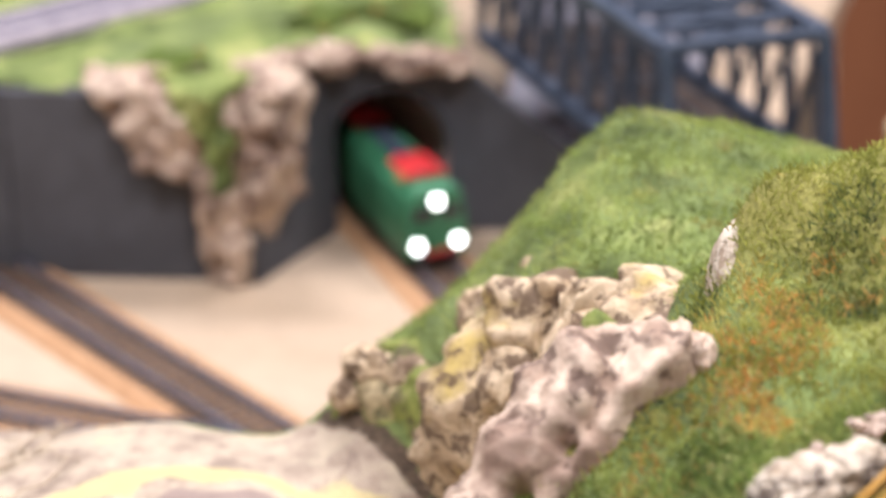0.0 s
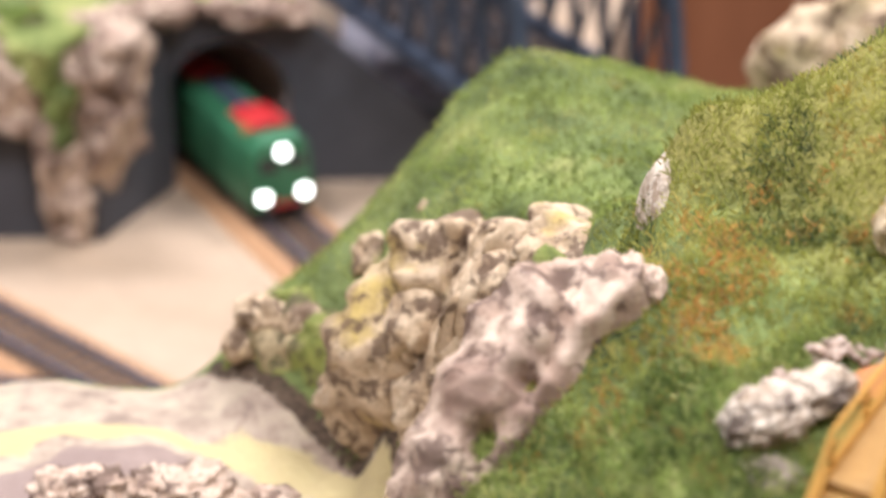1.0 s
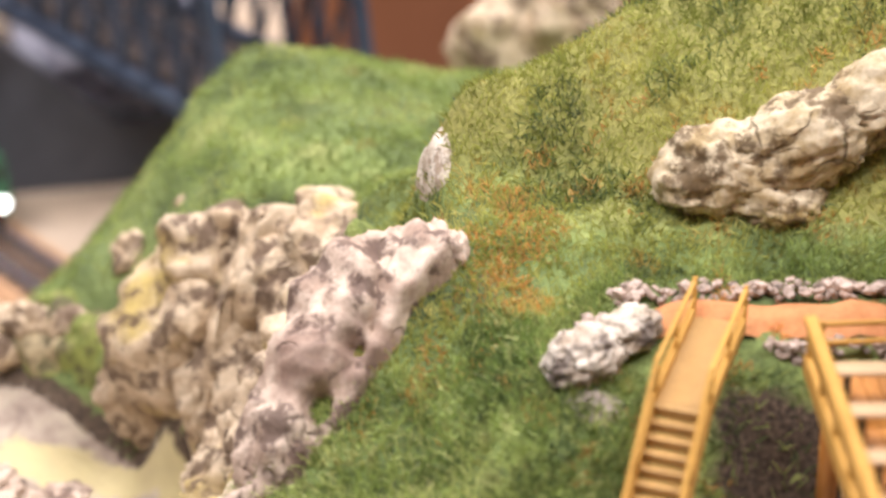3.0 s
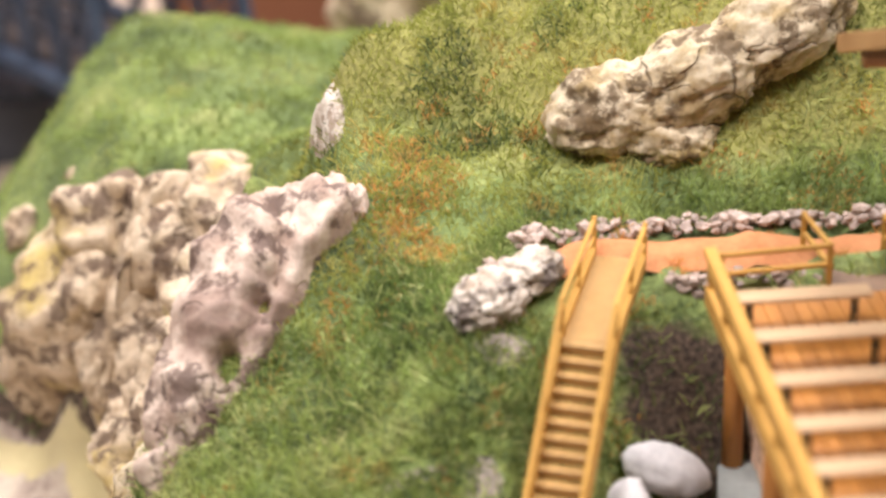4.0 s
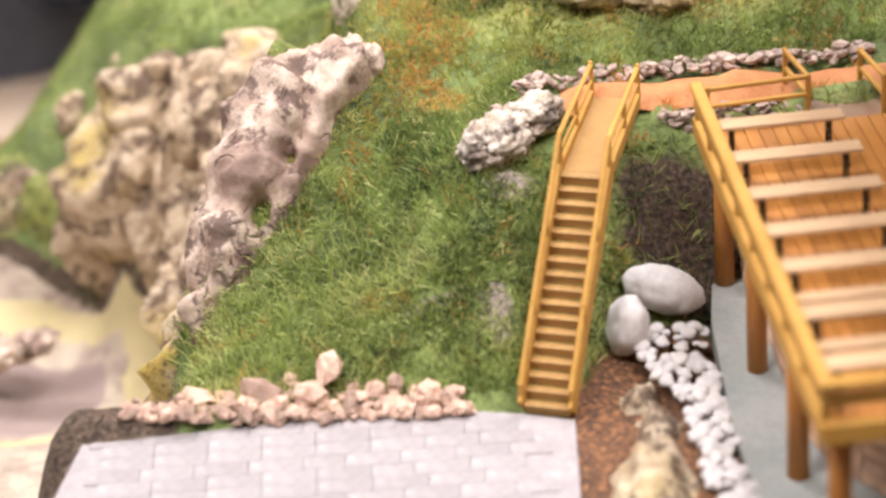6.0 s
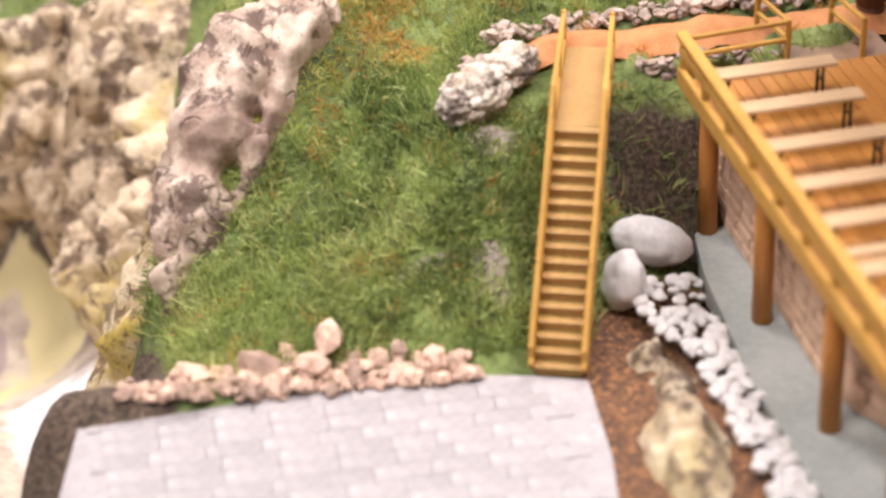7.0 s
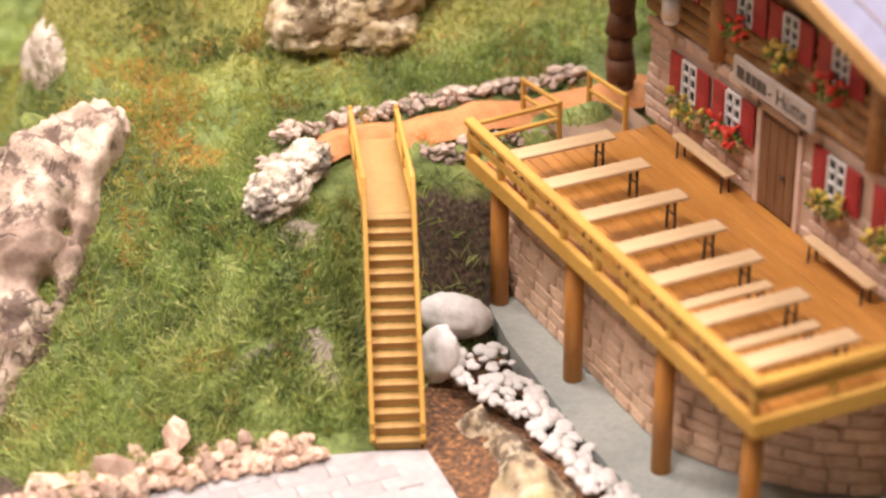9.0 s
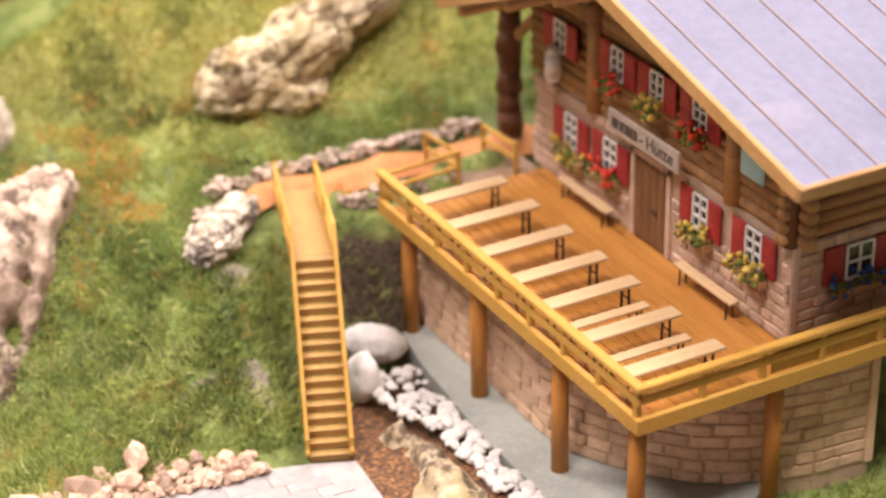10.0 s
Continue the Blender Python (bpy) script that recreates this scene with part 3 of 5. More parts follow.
GX, GY, GZ, BARE = scenery()


def field(x, y):
    """Height on the built grid."""
    i, j = (x - GX[0, 0]) / STEP, (y - GY[0, 0]) / STEP
    i0, j0 = int(i), int(j)
    u, v = i - i0, j - j0
    return (GZ[j0, i0] * (1 - u) + GZ[j0, i0 + 1] * u) * (1 - v) + (GZ[j0 + 1, i0] * (1 - u) + GZ[j0 + 1, i0 + 1] * u) * v


def grass(name, x0, x1, y0, y1, density, length, seed, label, keep=None, mat="blade"):
    rnd = random.Random(seed)
    verts, faces = [], []
    for _ in range(int(density * (x1 - x0) * (y1 - y0))):
        x, y = rnd.uniform(x0, x1), rnd.uniform(y0, y1)
        z = field(x, y)
        i, j = int((x - GX[0, 0]) / STEP), int((y - GY[0, 0]) / STEP)
        if BARE[j, i] > rnd.uniform(0.3, 0.75) or (keep and not keep(x, y, z)):
            continue
        patch = noise.noise((x * 0.9, y * 0.9, seed))
        if rnd.random() > 0.65 + 0.6 * patch:
            continue
        h = length * rnd.uniform(0.5, 1.25)
        a, tilt = rnd.uniform(0, 6.283), rnd.uniform(0.2, 1.25)
        d = Vector((math.cos(a) * math.sin(tilt), math.sin(a) * math.sin(tilt), math.cos(tilt)))
        side = d.cross(Vector((rnd.uniform(-1, 1), rnd.uniform(-1, 1), rnd.uniform(-1, 1)))).normalized() * 0.014
        o = Vector((x, y, z - 0.02))
        k = len(verts)
        mid = o + d * h * 0.55
        tip = o + d * h + Vector((0, 0, -0.12 * h))
        for q in (o - side, o + side, mid + side, mid - side, tip):
            verts.append(q * S)
        faces += [(k, k + 1, k + 2, k + 3), (k + 3, k + 2, k + 4)]
    me = bpy.data.meshes.new(name)
    me.from_pydata(verts, [], faces)
    me.materials.append(M[mat])
    return tagged(new(name, me), label, "grass", kind="stuff")


def on_hill(x, y, z):
    if -3.5 < x < 6 and 12.0 < y < 14.3 and z > 2.6:
        return False
    return z > -6.3


def lower_slope(x, y, z):
    return on_hill(x, y, z) and y + 1.4 * noise.noise((x * 0.8, y * 0.8, 5)) < 15.2 + 0.25 * x


def upper_slope(x, y, z):
    return on_hill(x, y, z) and not lower_slope(x, y, z)


grass("grass", -12.5, 12.0, 7.3, 19.0, 430, 0.42, 11, "static grass fibres on the near slope", lower_slope)
grass("grass", -8.5, 12.0, 12.0, 24.5, 330, 0.30, 13, "short yellowish grass fibres on the upper slope", upper_slope, "blade_dry")
grass("grass", -10.5, 4.5, 8.0, 19.0, 220, 0.28, 14, "rust-coloured grass fibres in patches on the slope", lambda x, y, z: max(float(spot(x, y, *s)) for s in RUST) > 0.3 + 0.95 * noise.noise((x * 1.3, y * 1.3, 4)), "blade_rust")
grass("grass", -9.0, 1.0, 7.5, 14.6, 300, 0.36, 18, "dark green grass fibres in clumps on the near slope", lambda x, y, z: lower_slope(x, y, z) and noise.noise((x * 0.75, y * 0.75, 2.4)) + 0.9 * float(spot(x, y, -5.2, 8.9, 1.9, 1.1)) + 0.8 * float(spot(x, y, -0.3, 11.3, 1.6, 0.8)) > 0.28, "blade_dark")
grass("grass", -8.0, 9.0, 14.4, 23.0, 200, 0.32, 19, "dark green grass fibres in clumps on the upper slope", lambda x, y, z: upper_slope(x, y, z) and noise.noise((x * 0.6, y * 0.6, 8.1)) > 0.22, "blade_dark")
grass("grass", 3.2, 11.0, -6.0, 0.6, 220, 0.36, 15, "dark static grass fibres beside the base wall")
grass("grass", -12.5, -2.0, 7.6, 15.0, 110, 0.5, 16, "long pale grass fibres over the near slope", lower_slope, "blade_long")
grass("grass", -19.6, 2.0, 24.5, 37.5, 190, 0.28, 12, "short static grass fibres on the far knoll", on_hill)


# ---- rocks ----
def rock(name, mat, lumps, label, level=4, rough=0.30, ridge=0.10, freq=1.25):
    """One boulder, or an outcrop of several boulders grown together."""
    c0 = Vector(lumps[0][0])
    if len(lumps) == 1:
        bm = bmesh.new()
        lump(bm, (0, 0, 0), lumps[0][1], lumps[0][3], lumps[0][2], level, rough, freq, ridge)
        ob = part(name, bm, mat, smooth=True)
        ob.location = c0 * S
        return tagged(ob, label, "rock")
    ob = thing(name, *c0, label, "rock")
    for c, size, rot, seed in lumps:
        bm = bmesh.new()
        lump(bm, Vector(c) - c0, size, seed, rot, level, rough, freq, ridge)
        part("boulder", bm, mat, ob, smooth=True)
    return ob


def string(a, b, n, size, rot, seed, jitter=0.25):
    """n boulders strung from a to b."""
    r = random.Random(seed)
    out = []
    for k in range(n):
        c = Vector(a).lerp(Vector(b), k / max(1, n - 1)) + Vector([r.uniform(-jitter, jitter) for _ in range(3)])
        f = r.uniform(0.75, 1.2)
        out.append((tuple(c), tuple(s * f for s in size), (rot[0] + r.uniform(-12, 12), rot[1] + r.uniform(-12, 12), rot[2] + r.uniform(-20, 20)), seed + k * 1.37))
    return out


def rock_sheet(name, mat, shape, amp, cell, drip, seed, label, pits=(), step=0.085, taper=0.5, chips=0.4, grit=0.30, fold_gain=2.6):
    """A rock face laid over the slope: rounded bulges drawn out along the drip line, sunk at its rim."""
    d = Vector(drip).normalized()
    xs = np.arange(min(p[0] for p in shape) - 0.5, max(p[0] for p in shape) + 0.5, step)
    ys = np.arange(min(p[1] for p in shape) - 0.5, max(p[1] for p in shape) + 0.5, step)
    seg = list(zip(shape, shape[1:] + shape[:1]))
    verts, index, faces = [], {}, []
    off = Vector((seed * 3.1, seed * 1.3, seed * 2.7))
    for j, y in enumerate(ys):
        for i, x in enumerate(xs):
            p2 = Vector((x, y))
            gap = min((p2 - (Vector(a) + (Vector(b) - Vector(a)) * max(0, min(1, (p2 - Vector(a)).dot(Vector(b) - Vector(a)) / (Vector(b) - Vector(a)).length_squared)))).length for a, b in seg)
            gap = gap if inside(x, y, shape) else -gap
            gap += 0.25 * noise.noise((x * 1.1, y * 1.1, seed))
            if gap < -0.35:
                continue
            z = field(x, y)
            n = Vector((field(x - 0.5, y) - field(x + 0.5, y), field(x, y - 0.5) - field(x, y + 0.5), 1.0)).normalized()
            p = Vector((x, y, z))
            w = p + 0.35 * Vector((noise.noise(p * 0.9 + off), noise.noise(p * 0.9 + off * 2), noise.noise(p * 0.9 + off * 3)))
            q = (w - d * w.dot(d) * 0.86) / cell + off
            dist = noise.voronoi(q)[0]
            fold = min(1.0, (dist[1] - dist[0]) * fold_gain)
            small = noise.voronoi((w - d * w.dot(d) * 0.7) / (cell * 0.42) + off * 1.7)[0]
            chip = min(1.0, (small[1] - small[0]) * 2.2)
            worn = max(0.0, min(1.0, 0.5 + 1.6 * noise.noise(p * 0.55 + off * 2.3)))
            mask = max(0.0, min(1.0, (gap + 0.1) / taper))
            h = mask * amp * (0.22 + 0.7 * math.sqrt(fold) + chips * worn * (math.sqrt(chip) - 0.6) + grit * fbm(p * 1.9 + off, 5)) - 0.25 * (1 - mask)
            h -= sum(0.55 * math.exp(-(((x - px) ** 2 + (y - py) ** 2) / pr ** 2) ** 2) for px, py, pr in pits)
            index[i, j] = len(verts)
            verts.append((p + n * h) * S)
    for (i, j), a in index.items():
        if (i + 1, j) in index and (i, j + 1) in index and (i + 1, j + 1) in index:
            faces.append((a, index[i + 1, j], index[i + 1, j + 1], index[i, j + 1]))
    me = bpy.data.meshes.new(name)
    me.from_pydata(verts, [], faces)
    me.polygons.foreach_set("use_smooth", [True] * len(faces))
    me.materials.append(M[mat])
    return tagged(new(name, me), label, "rock")


def inside(x, y, shape):
    hit = False
    for (xa, ya), (xb, yb) in zip(shape, shape[1:] + shape[:1]):
        if (ya > y) != (yb > y) and x < (xb - xa) * (y - ya) / (yb - ya) + xa:
            hit = not hit
    return hit


rock_sheet("crag", "rock_mauve", [(-6.15, 15.7), (-6.65, 14.6), (-7.5, 13.4), (-8.45, 12.1), (-9.6, 11.45), (-10.7, 11.1), (-10.6, 12.4), (-10.2, 13.8), (-9.2, 15.3), (-8.1, 16.1), (-7.0, 16.2)], 0.75, 1.6, (-0.6, -0.55, -0.75), 3.0, "mauve brown plaster rock face with dark hollows", ((-8.95, 12.55, 0.2), (-8.3, 13.4, 0.16)), taper=0.4, chips=0.32, grit=0.42)
rock_sheet("crag", "rock_ochre", [(-8.6, 17.3), (-9.4, 16.0), (-10.4, 14.4), (-11.0, 12.4), (-12.5, 12.6), (-12.0, 15.3), (-11.1, 18.9), (-9.0, 19.6)], 1.2, 1.7, (-0.6, -0.4, -0.8), 5.0, "ochre plaster rock ribs beside the mauve one", chips=0.2, grit=0.15, fold_gain=1.7)
rock_sheet("crag", "rock", [(-8.76, 26.53), (-8.54, 24.85), (-9.3, 22.96), (-9.86, 19.72), (-11.87, 19.03), (-12.43, 24.18), (-13.96, 25.96), (-15.9, 27.57), (-15.34, 28.41), (-13.49, 27.58), (-11.85, 27.56)], 1.7, 2.3, (-0.45, -0.4, -0.85), 7.0, "cream and ochre cliff of rounded plaster rocks", chips=0.4, grit=0.24, fold_gain=1.8)
rock("rock_outcrop", "rock_mauve", [((-6.5, 15.6, 3.55), (0.4, 0.5, 0.6), (10, 20, 0), 5), ((-6.95, 15.5, 3.3), (0.5, 0.6, 0.55), (0, 30, 30), 7)], "mauve rock tip at the top of the rock face")
rock("boulder", "rock_white", [((-6.6, 20.2, 3.3), (0.5, 1.05, 1.25), (0, 12, 12), 9)], "whitish boulder at the crest of the slope", 4, 0.16, 0.05)
rock_sheet("moss", "moss", [(-8.7, 15.0), (-8.1, 14.6), (-7.5, 15.2), (-7.6, 15.9), (-8.3, 15.9)], 1.15, 1.0, (0, 0, -1), 6.0, "green moss tuft on top of the mauve rock")
rock_sheet("crag", "rock_mossy", [(-19.41, 29.71), (-17.52, 28.68), (-15.48, 27.52), (-14.68, 27.66), (-15.79, 29.1), (-16.87, 30.33), (-18.54, 30.83)], 0.55, 1.3, (-0.3, -0.6, -0.7), 9.0, "mossy rock at the foot of the knoll")
rock("rock_outcrop", "rock_ochre", [((-0.9, 16.75, 4.95), (1.45, 0.95, 1.0), (0, -14, 5), 10), ((0.6, 16.75, 5.5), (1.9, 0.95, 1.05), (8, -22, 8), 11), ((2.4, 17.2, 6.3), (1.9, 0.95, 0.9), (0, -24, 10), 12),
      ((0.2, 16.3, 4.4), (1.0, 0.6, 0.75), (0, 5, 0), 13)], "long ochre-stained rock in the upper slope", 5, 0.2, 0.1, 1.5)
rock("rock_outcrop", "rock_pale", [((-3.95, 12.1, 3.1), (0.85, 0.62, 0.62), (0, -8, 30), 14), ((-3.1, 12.7, 3.35), (0.72, 0.5, 0.48), (0, -8, 30), 15)], "pale pitted boulders beside the wooden stair", 5, 0.2, 0.16, 1.9)
rock("rock_outcrop", "rock", string((-12.8, 26.01, -2.71), (-14.01, 26.52, -5.39), 3, (0.75, 0.7, 0.95), (0, 30, 20), 31) + string((-10.96, 25.5, -1.53), (-12.3, 24.89, -5.27), 3, (0.8, 0.85, 1.15), (0, 30, 30), 41) + string((-10.07, 23.5, -2.35), (-11.43, 23.19, -5.2), 3, (0.7, 0.8, 1.2), (0, 25, 30), 51)
     + string((-12.22, 26.51, -1.6), (-9.97, 25.96, -0.29), 3, (0.85, 0.55, 0.55), (0, -20, 10), 61), "bulging cream boulders in the cliff", 4, 0.15, 0.06, 1.0)
rock("rock_outcrop", "rock", [((-17.99, 29.77, -5.04), (0.9, 0.6, 0.6), (0, 25, 0), 24), ((-16.83, 29.41, -5), (0.6, 0.5, 0.65), (0, 20, 0), 25), ((-18.7, 29.55, -5.84), (0.5, 0.5, 0.5), (0, 20, 0), 27)], "greyish rock at the foot of the knoll")
rock("boulder", "rock", [((-15.12, 30.05, -3.18), (0.55, 0.5, 0.75), (0, 10, 0), 26)], "ochre boulder half sunk in the grassy knoll")
rock("boulder", "rock", [((-13.46, 29.9, -1.99), (0.5, 0.45, 0.65), (0, 10, 0), 29)], "smaller ochre boulder half sunk in the grassy knoll")
rock("rock_outcrop", "rock_mauve", string((-21.77, 23.36, -7.13), (-16.56, 23.27, -6.81), 7, (0.9, 0.8, 0.5), (0, 0, 0), 81, 0.3), "low craggy grey-brown rock in the yellow basin", 4, 0.4, 0.25, 1.8)
rock("boulder", "pebble", [((-0.95, 9.75, 0.6), (0.8, 0.52, 0.5), (5, 12, -14), 30)], "large smooth white boulder below the terrace", 4, 0.14, 0.0, 0.9)
rock("boulder", "pebble", [((-1.85, 8.6, 0.55), (0.42, 0.45, 0.62), (0, 10, 0), 31)], "smooth upright white boulder below the terrace", 4, 0.14, 0.0, 0.9)
rock_sheet("flat_rock", "rock_yellow", [(-2.35, 7.1), (-1.55, 7.2), (-1.2, 6.0), (-1.2, 4.2), (-1.4, 2.9), (-1.7, 1.6), (-2.5, 1.8), (-3.0, 3.2), (-3.0, 4.3), (-2.4, 4.9), (-2.3, 6.0)], 0.5, 1.1, (0.2, 1, 0), 32.0, "flat hollowed yellowish rock in the brown scatter bed", ((-1.4, 5.1, 0.13), (-1.6, 3.6, 0.1), (-2.0, 6.2, 0.15)))

# ---- the paved square ----
bm = bmesh.new()
outline = [(-12.5, 7.45), (-8.7, 7.45), (-5.1, 6.9), (-4.1, 6.6), (-3.2, 6.2), (-3.4, 3.8), (-3.7, 2.2), (-4.3, -1), (-5.0, -10), (-13.2, -10), (-13.0, 5.2)]
top = [bm.verts.new((x, y, 0.02)) for x, y in outline]
low = [bm.verts.new((x, y, -0.25)) for x, y in outline]
bm.faces.new(top)
for k in range(len(outline)):
    n = (k + 1) % len(outline)
    bm.faces.new((top[k], top[n], low[n], low[k]))
bmesh.ops.recalc_face_normals(bm, faces=bm.faces)
paving = tagged(part("pavement", bm, "paving"), "pale grey printed paving sheet", kind="structure")


def paver(name, w, h):
    bm = box(bmesh.new(), -w / 2, -h / 2, 0, w / 2, h / 2, 0.03, 0.003)
    bm.transform(Matrix.Scale(S, 4))
    me = bpy.data.meshes.new(name)
    bm.to_mesh(me)
    bm.free()
    me.materials.append(M["paving"])
    return me


_row, _y = 0, 1.4
_rnd = random.Random(8)
_tiles = {w: paver("paver", w - 0.012, 0.414) for w in (0.78, 1.02)}
while _y < 7.3:
    _x = -13.2
    while _x < -3.4:
        w = 0.78 if (_row + int(_x * 3.1)) % 3 == 0 else 1.02
        turned = -0.055
        px, py = _x + w / 2, _y + turned * (_x + 8)
        if all(inside(px + sx * w / 2, py + sy * 0.2, outline) for sx in (-1, 1) for sy in (-1, 1)):
            ob = new("paver", _tiles[w])
            ob.parent = paving
            ob.matrix_basis = at(px, py, 0.02 + _rnd.uniform(-0.003, 0.0), 0, 0, -3.1)
        _x += w
    _row += 1
    _y += 0.42

# dry roots at the rim of the basin
rr = random.Random(21)
for k in range(7):
    cu = bpy.data.curves.new("dry_root", "CURVE")
    cu.dimensions, cu.bevel_depth, cu.bevel_resolution = "3D", 0.0004, 2
    sp = cu.splines.new("POLY")
    sp.points.add(9)
    px, py, a = -27.6 + rr.uniform(-2.0, 2.4), 26.1 + rr.uniform(-1.2, 1.2), rr.uniform(0, 6.28)
    for q in sp.points:
        q.co = (px * S, py * S, (field(px, py) + 0.12 + 0.18 * rr.random()) * S, 1)
        a += rr.uniform(-0.7, 0.7)
        px, py = px + 0.34 * math.cos(a), py + 0.34 * math.sin(a)
    cu.materials.append(M["twig"])
    tagged(new("dry_root", cu), "pale dry root lying on the basin floor", "root", "dry roots in the basin")


def wall_crag(name, mat, shape, y0, amp, seed, label, cell=1.5, step=0.14):
    """Rock or moss hanging down a wall, with its bulges towards the viewer's side."""
    seg = list(zip(shape, shape[1:] + shape[:1]))
    verts, index, faces = [], {}, []
    off = Vector((seed * 3.1, seed * 1.3, seed * 2.7))
    for j, z in enumerate(np.arange(min(p[1] for p in shape) - 0.4, max(p[1] for p in shape) + 0.4, step)):
        for i, x in enumerate(np.arange(min(p[0] for p in shape) - 0.4, max(p[0] for p in shape) + 0.4, step)):
            p2 = Vector((x, z))
            gap = min((p2 - (Vector(a) + (Vector(b) - Vector(a)) * max(0, min(1, (p2 - Vector(a)).dot(Vector(b) - Vector(a)) / (Vector(b) - Vector(a)).length_squared)))).length for a, b in seg)
            gap = (gap if inside(x, z, shape) else -gap) + 0.4 * noise.noise((x * 1.1, z * 1.1, seed))
            if gap < -0.4:
                continue
            p = Vector((x, 0, z))
            q = Vector((x + 0.4 * noise.noise(p * 0.8 + off), 0.3, z * 0.45)) / cell + off
            dist = noise.voronoi(q)[0]
            mask = max(0.0, min(1.0, (gap + 0.2) / 0.7))
            h = mask * (amp * (0.3 + 0.7 * math.sqrt(min(1.0, (dist[1] - dist[0]) * 1.8))) + 0.45 * amp * fbm(p * 0.9 + off, 5))
            index[i, j] = len(verts)
            verts.append(Vector((x, y0 + 0.194 * (x + 35) + 0.5 - h - 0.9 * mask, z)) * S)
    for (i, j), a in index.items():
        if (i + 1, j) in index and (i, j + 1) in index and (i + 1, j + 1) in index:
            faces.append((a, index[i + 1, j], index[i + 1, j + 1], index[i, j + 1]))
    me = bpy.data.meshes.new(name)
    me.from_pydata(verts, [], faces)
    me.polygons.foreach_set("use_smooth", [True] * len(faces))
    me.materials.append(M[mat])
    return tagged(new(name, me), label, "rock")


wall_crag("crag", "rock_mauve", [(-40.6, -7.9), (-39.4, -10.0), (-38.2, -12.0), (-36.3, -12.6), (-35.7, -17.1), (-33.9, -17.1), (-33.4, -14.6), (-32.0, -12.6), (-31.4, -7.8), (-40.6, -7.7)], 58.3, 1.1, 3, "brown rock spilling over the grey retaining wall", 1.8)
wall_crag("moss", "scenery", [(-37.2, -7.6), (-36.6, -9.0), (-35.6, -10.0), (-35.2, -12.6), (-34.2, -12.9), (-33.6, -10.0), (-33.8, -7.6)], 57.6, 0.9, 8, "green moss hanging down the brown rock", 1.2)


# ---- terrace, stair and path ----
DECK = 3.44
deck = thing("terrace", 0.04, -0.3, DECK, "orange wooden terrace on round posts with ochre railing", "terrace")
for k in range(16):
    w = 4.5 / 16
    part("plank", boxed(0.08 + k * w, 0.05, -0.12, 0.08 + (k + 1) * w - 0.014, 11.3, 0.0, 0.012), "orange_wood", deck)
for k in range(3):
    part("plank", boxed(4.62, 0.05 + k * 0.27, -0.16, 12.5, 0.05 + (k + 1) * 0.27 - 0.025, 0.0, 0.012), "orange_wood", deck)
part("fascia_board", boxed(-0.08, -0.1, -0.10, 0.06, 11.4, 0.28, 0.02), "ochre", deck)
part("fascia_board", boxed(0.06, -0.1, -0.10, 12.6, 0.04, 0.28, 0.02), "ochre", deck)
part("top_rail", boxed(-0.12, -0.14, 0.92, 0.12, 11.4, 1.07, 0.03), "ochre", deck)
part("top_rail", boxed(0.12, -0.14, 0.92, 12.6, 0.08, 1.07, 0.03), "ochre", deck)
part("mid_rail", boxed(-0.05, -0.06, 0.56, 0.03, 11.4, 0.74, 0.02), "ochre", deck)
part("mid_rail", boxed(0.05, -0.05, 0.58, 12.6, 0.03, 0.80, 0.02), "ochre", deck)
part("infill_board", boxed(3.3, 0.04, 0.28, 12.6, 0.07, 0.95, 0.01), "ochre", deck)
for k in range(9):
    part("rail_post", boxed(-0.04, 0.03 + k * 1.4, -0.08, 0.10, 0.17 + k * 1.4, 0.95, 0.02), "ochre", deck)
for k in range(1, 9):
    part("rail_post", boxed(k * 1.5, -0.04, -0.08, k * 1.5 + 0.14, 0.10, 0.95, 0.02), "ochre", deck)
for px, py in ((0.39, 10.68), (0.37, 7.23), (0.37, 3.6), (0.4, 0.6), (3.75, 0.45)):
    part("post", rod(bmesh.new(), (px, py, 0.28 - DECK), (px, py, -0.14), 0.2, 0.19, 16), "post_wood", deck, smooth=True)
part("joist", boxed(0.2, 0.2, -0.3, 0.5, 11.3, -0.125, 0.02), "post_wood", deck)
part("joist", boxed(0.5, 0.2, -0.3, 12.0, 0.5, -0.125, 0.02), "post_wood", deck)


def beer_table(x, y):
    t = thing("beer_table", x, y, DECK, "long pale wooden beer table with black folding legs", "table", "tables on the terrace")
    part("tabletop", boxed(-1.23, -0.22, 0.74, 1.23, 0.22, 0.82, 0.02), "table_wood", t)
    for sx in (-0.95, 0.95):
        for sy in (-0.16, 0.16):
            part("leg", bar(bmesh.new(), (sx, sy, 0.0), (sx, sy * 0.8, 0.74), 0.06), "black_iron", t)
        part("stretcher", bar(bmesh.new(), (sx, -0.18, 0.42), (sx, 0.18, 0.42), 0.05), "black_iron", t)
    return t


def bench(x, y, rz=0.0, label="narrow pale wooden bench with black legs", group="benches on the terrace"):
    t = thing("bench", x, y, DECK, label, "bench", group, rz)
    part("seat", boxed(-1.1, -0.14, 0.44, 1.1, 0.14, 0.51, 0.015), "table_wood", t)
    for sx in (-0.9, 0.9):
        for sy in (-0.1, 0.1):
            part("leg", bar(bmesh.new(), (sx, sy, 0.0), (sx, sy * 0.8, 0.44), 0.05), "black_iron", t)
    return t


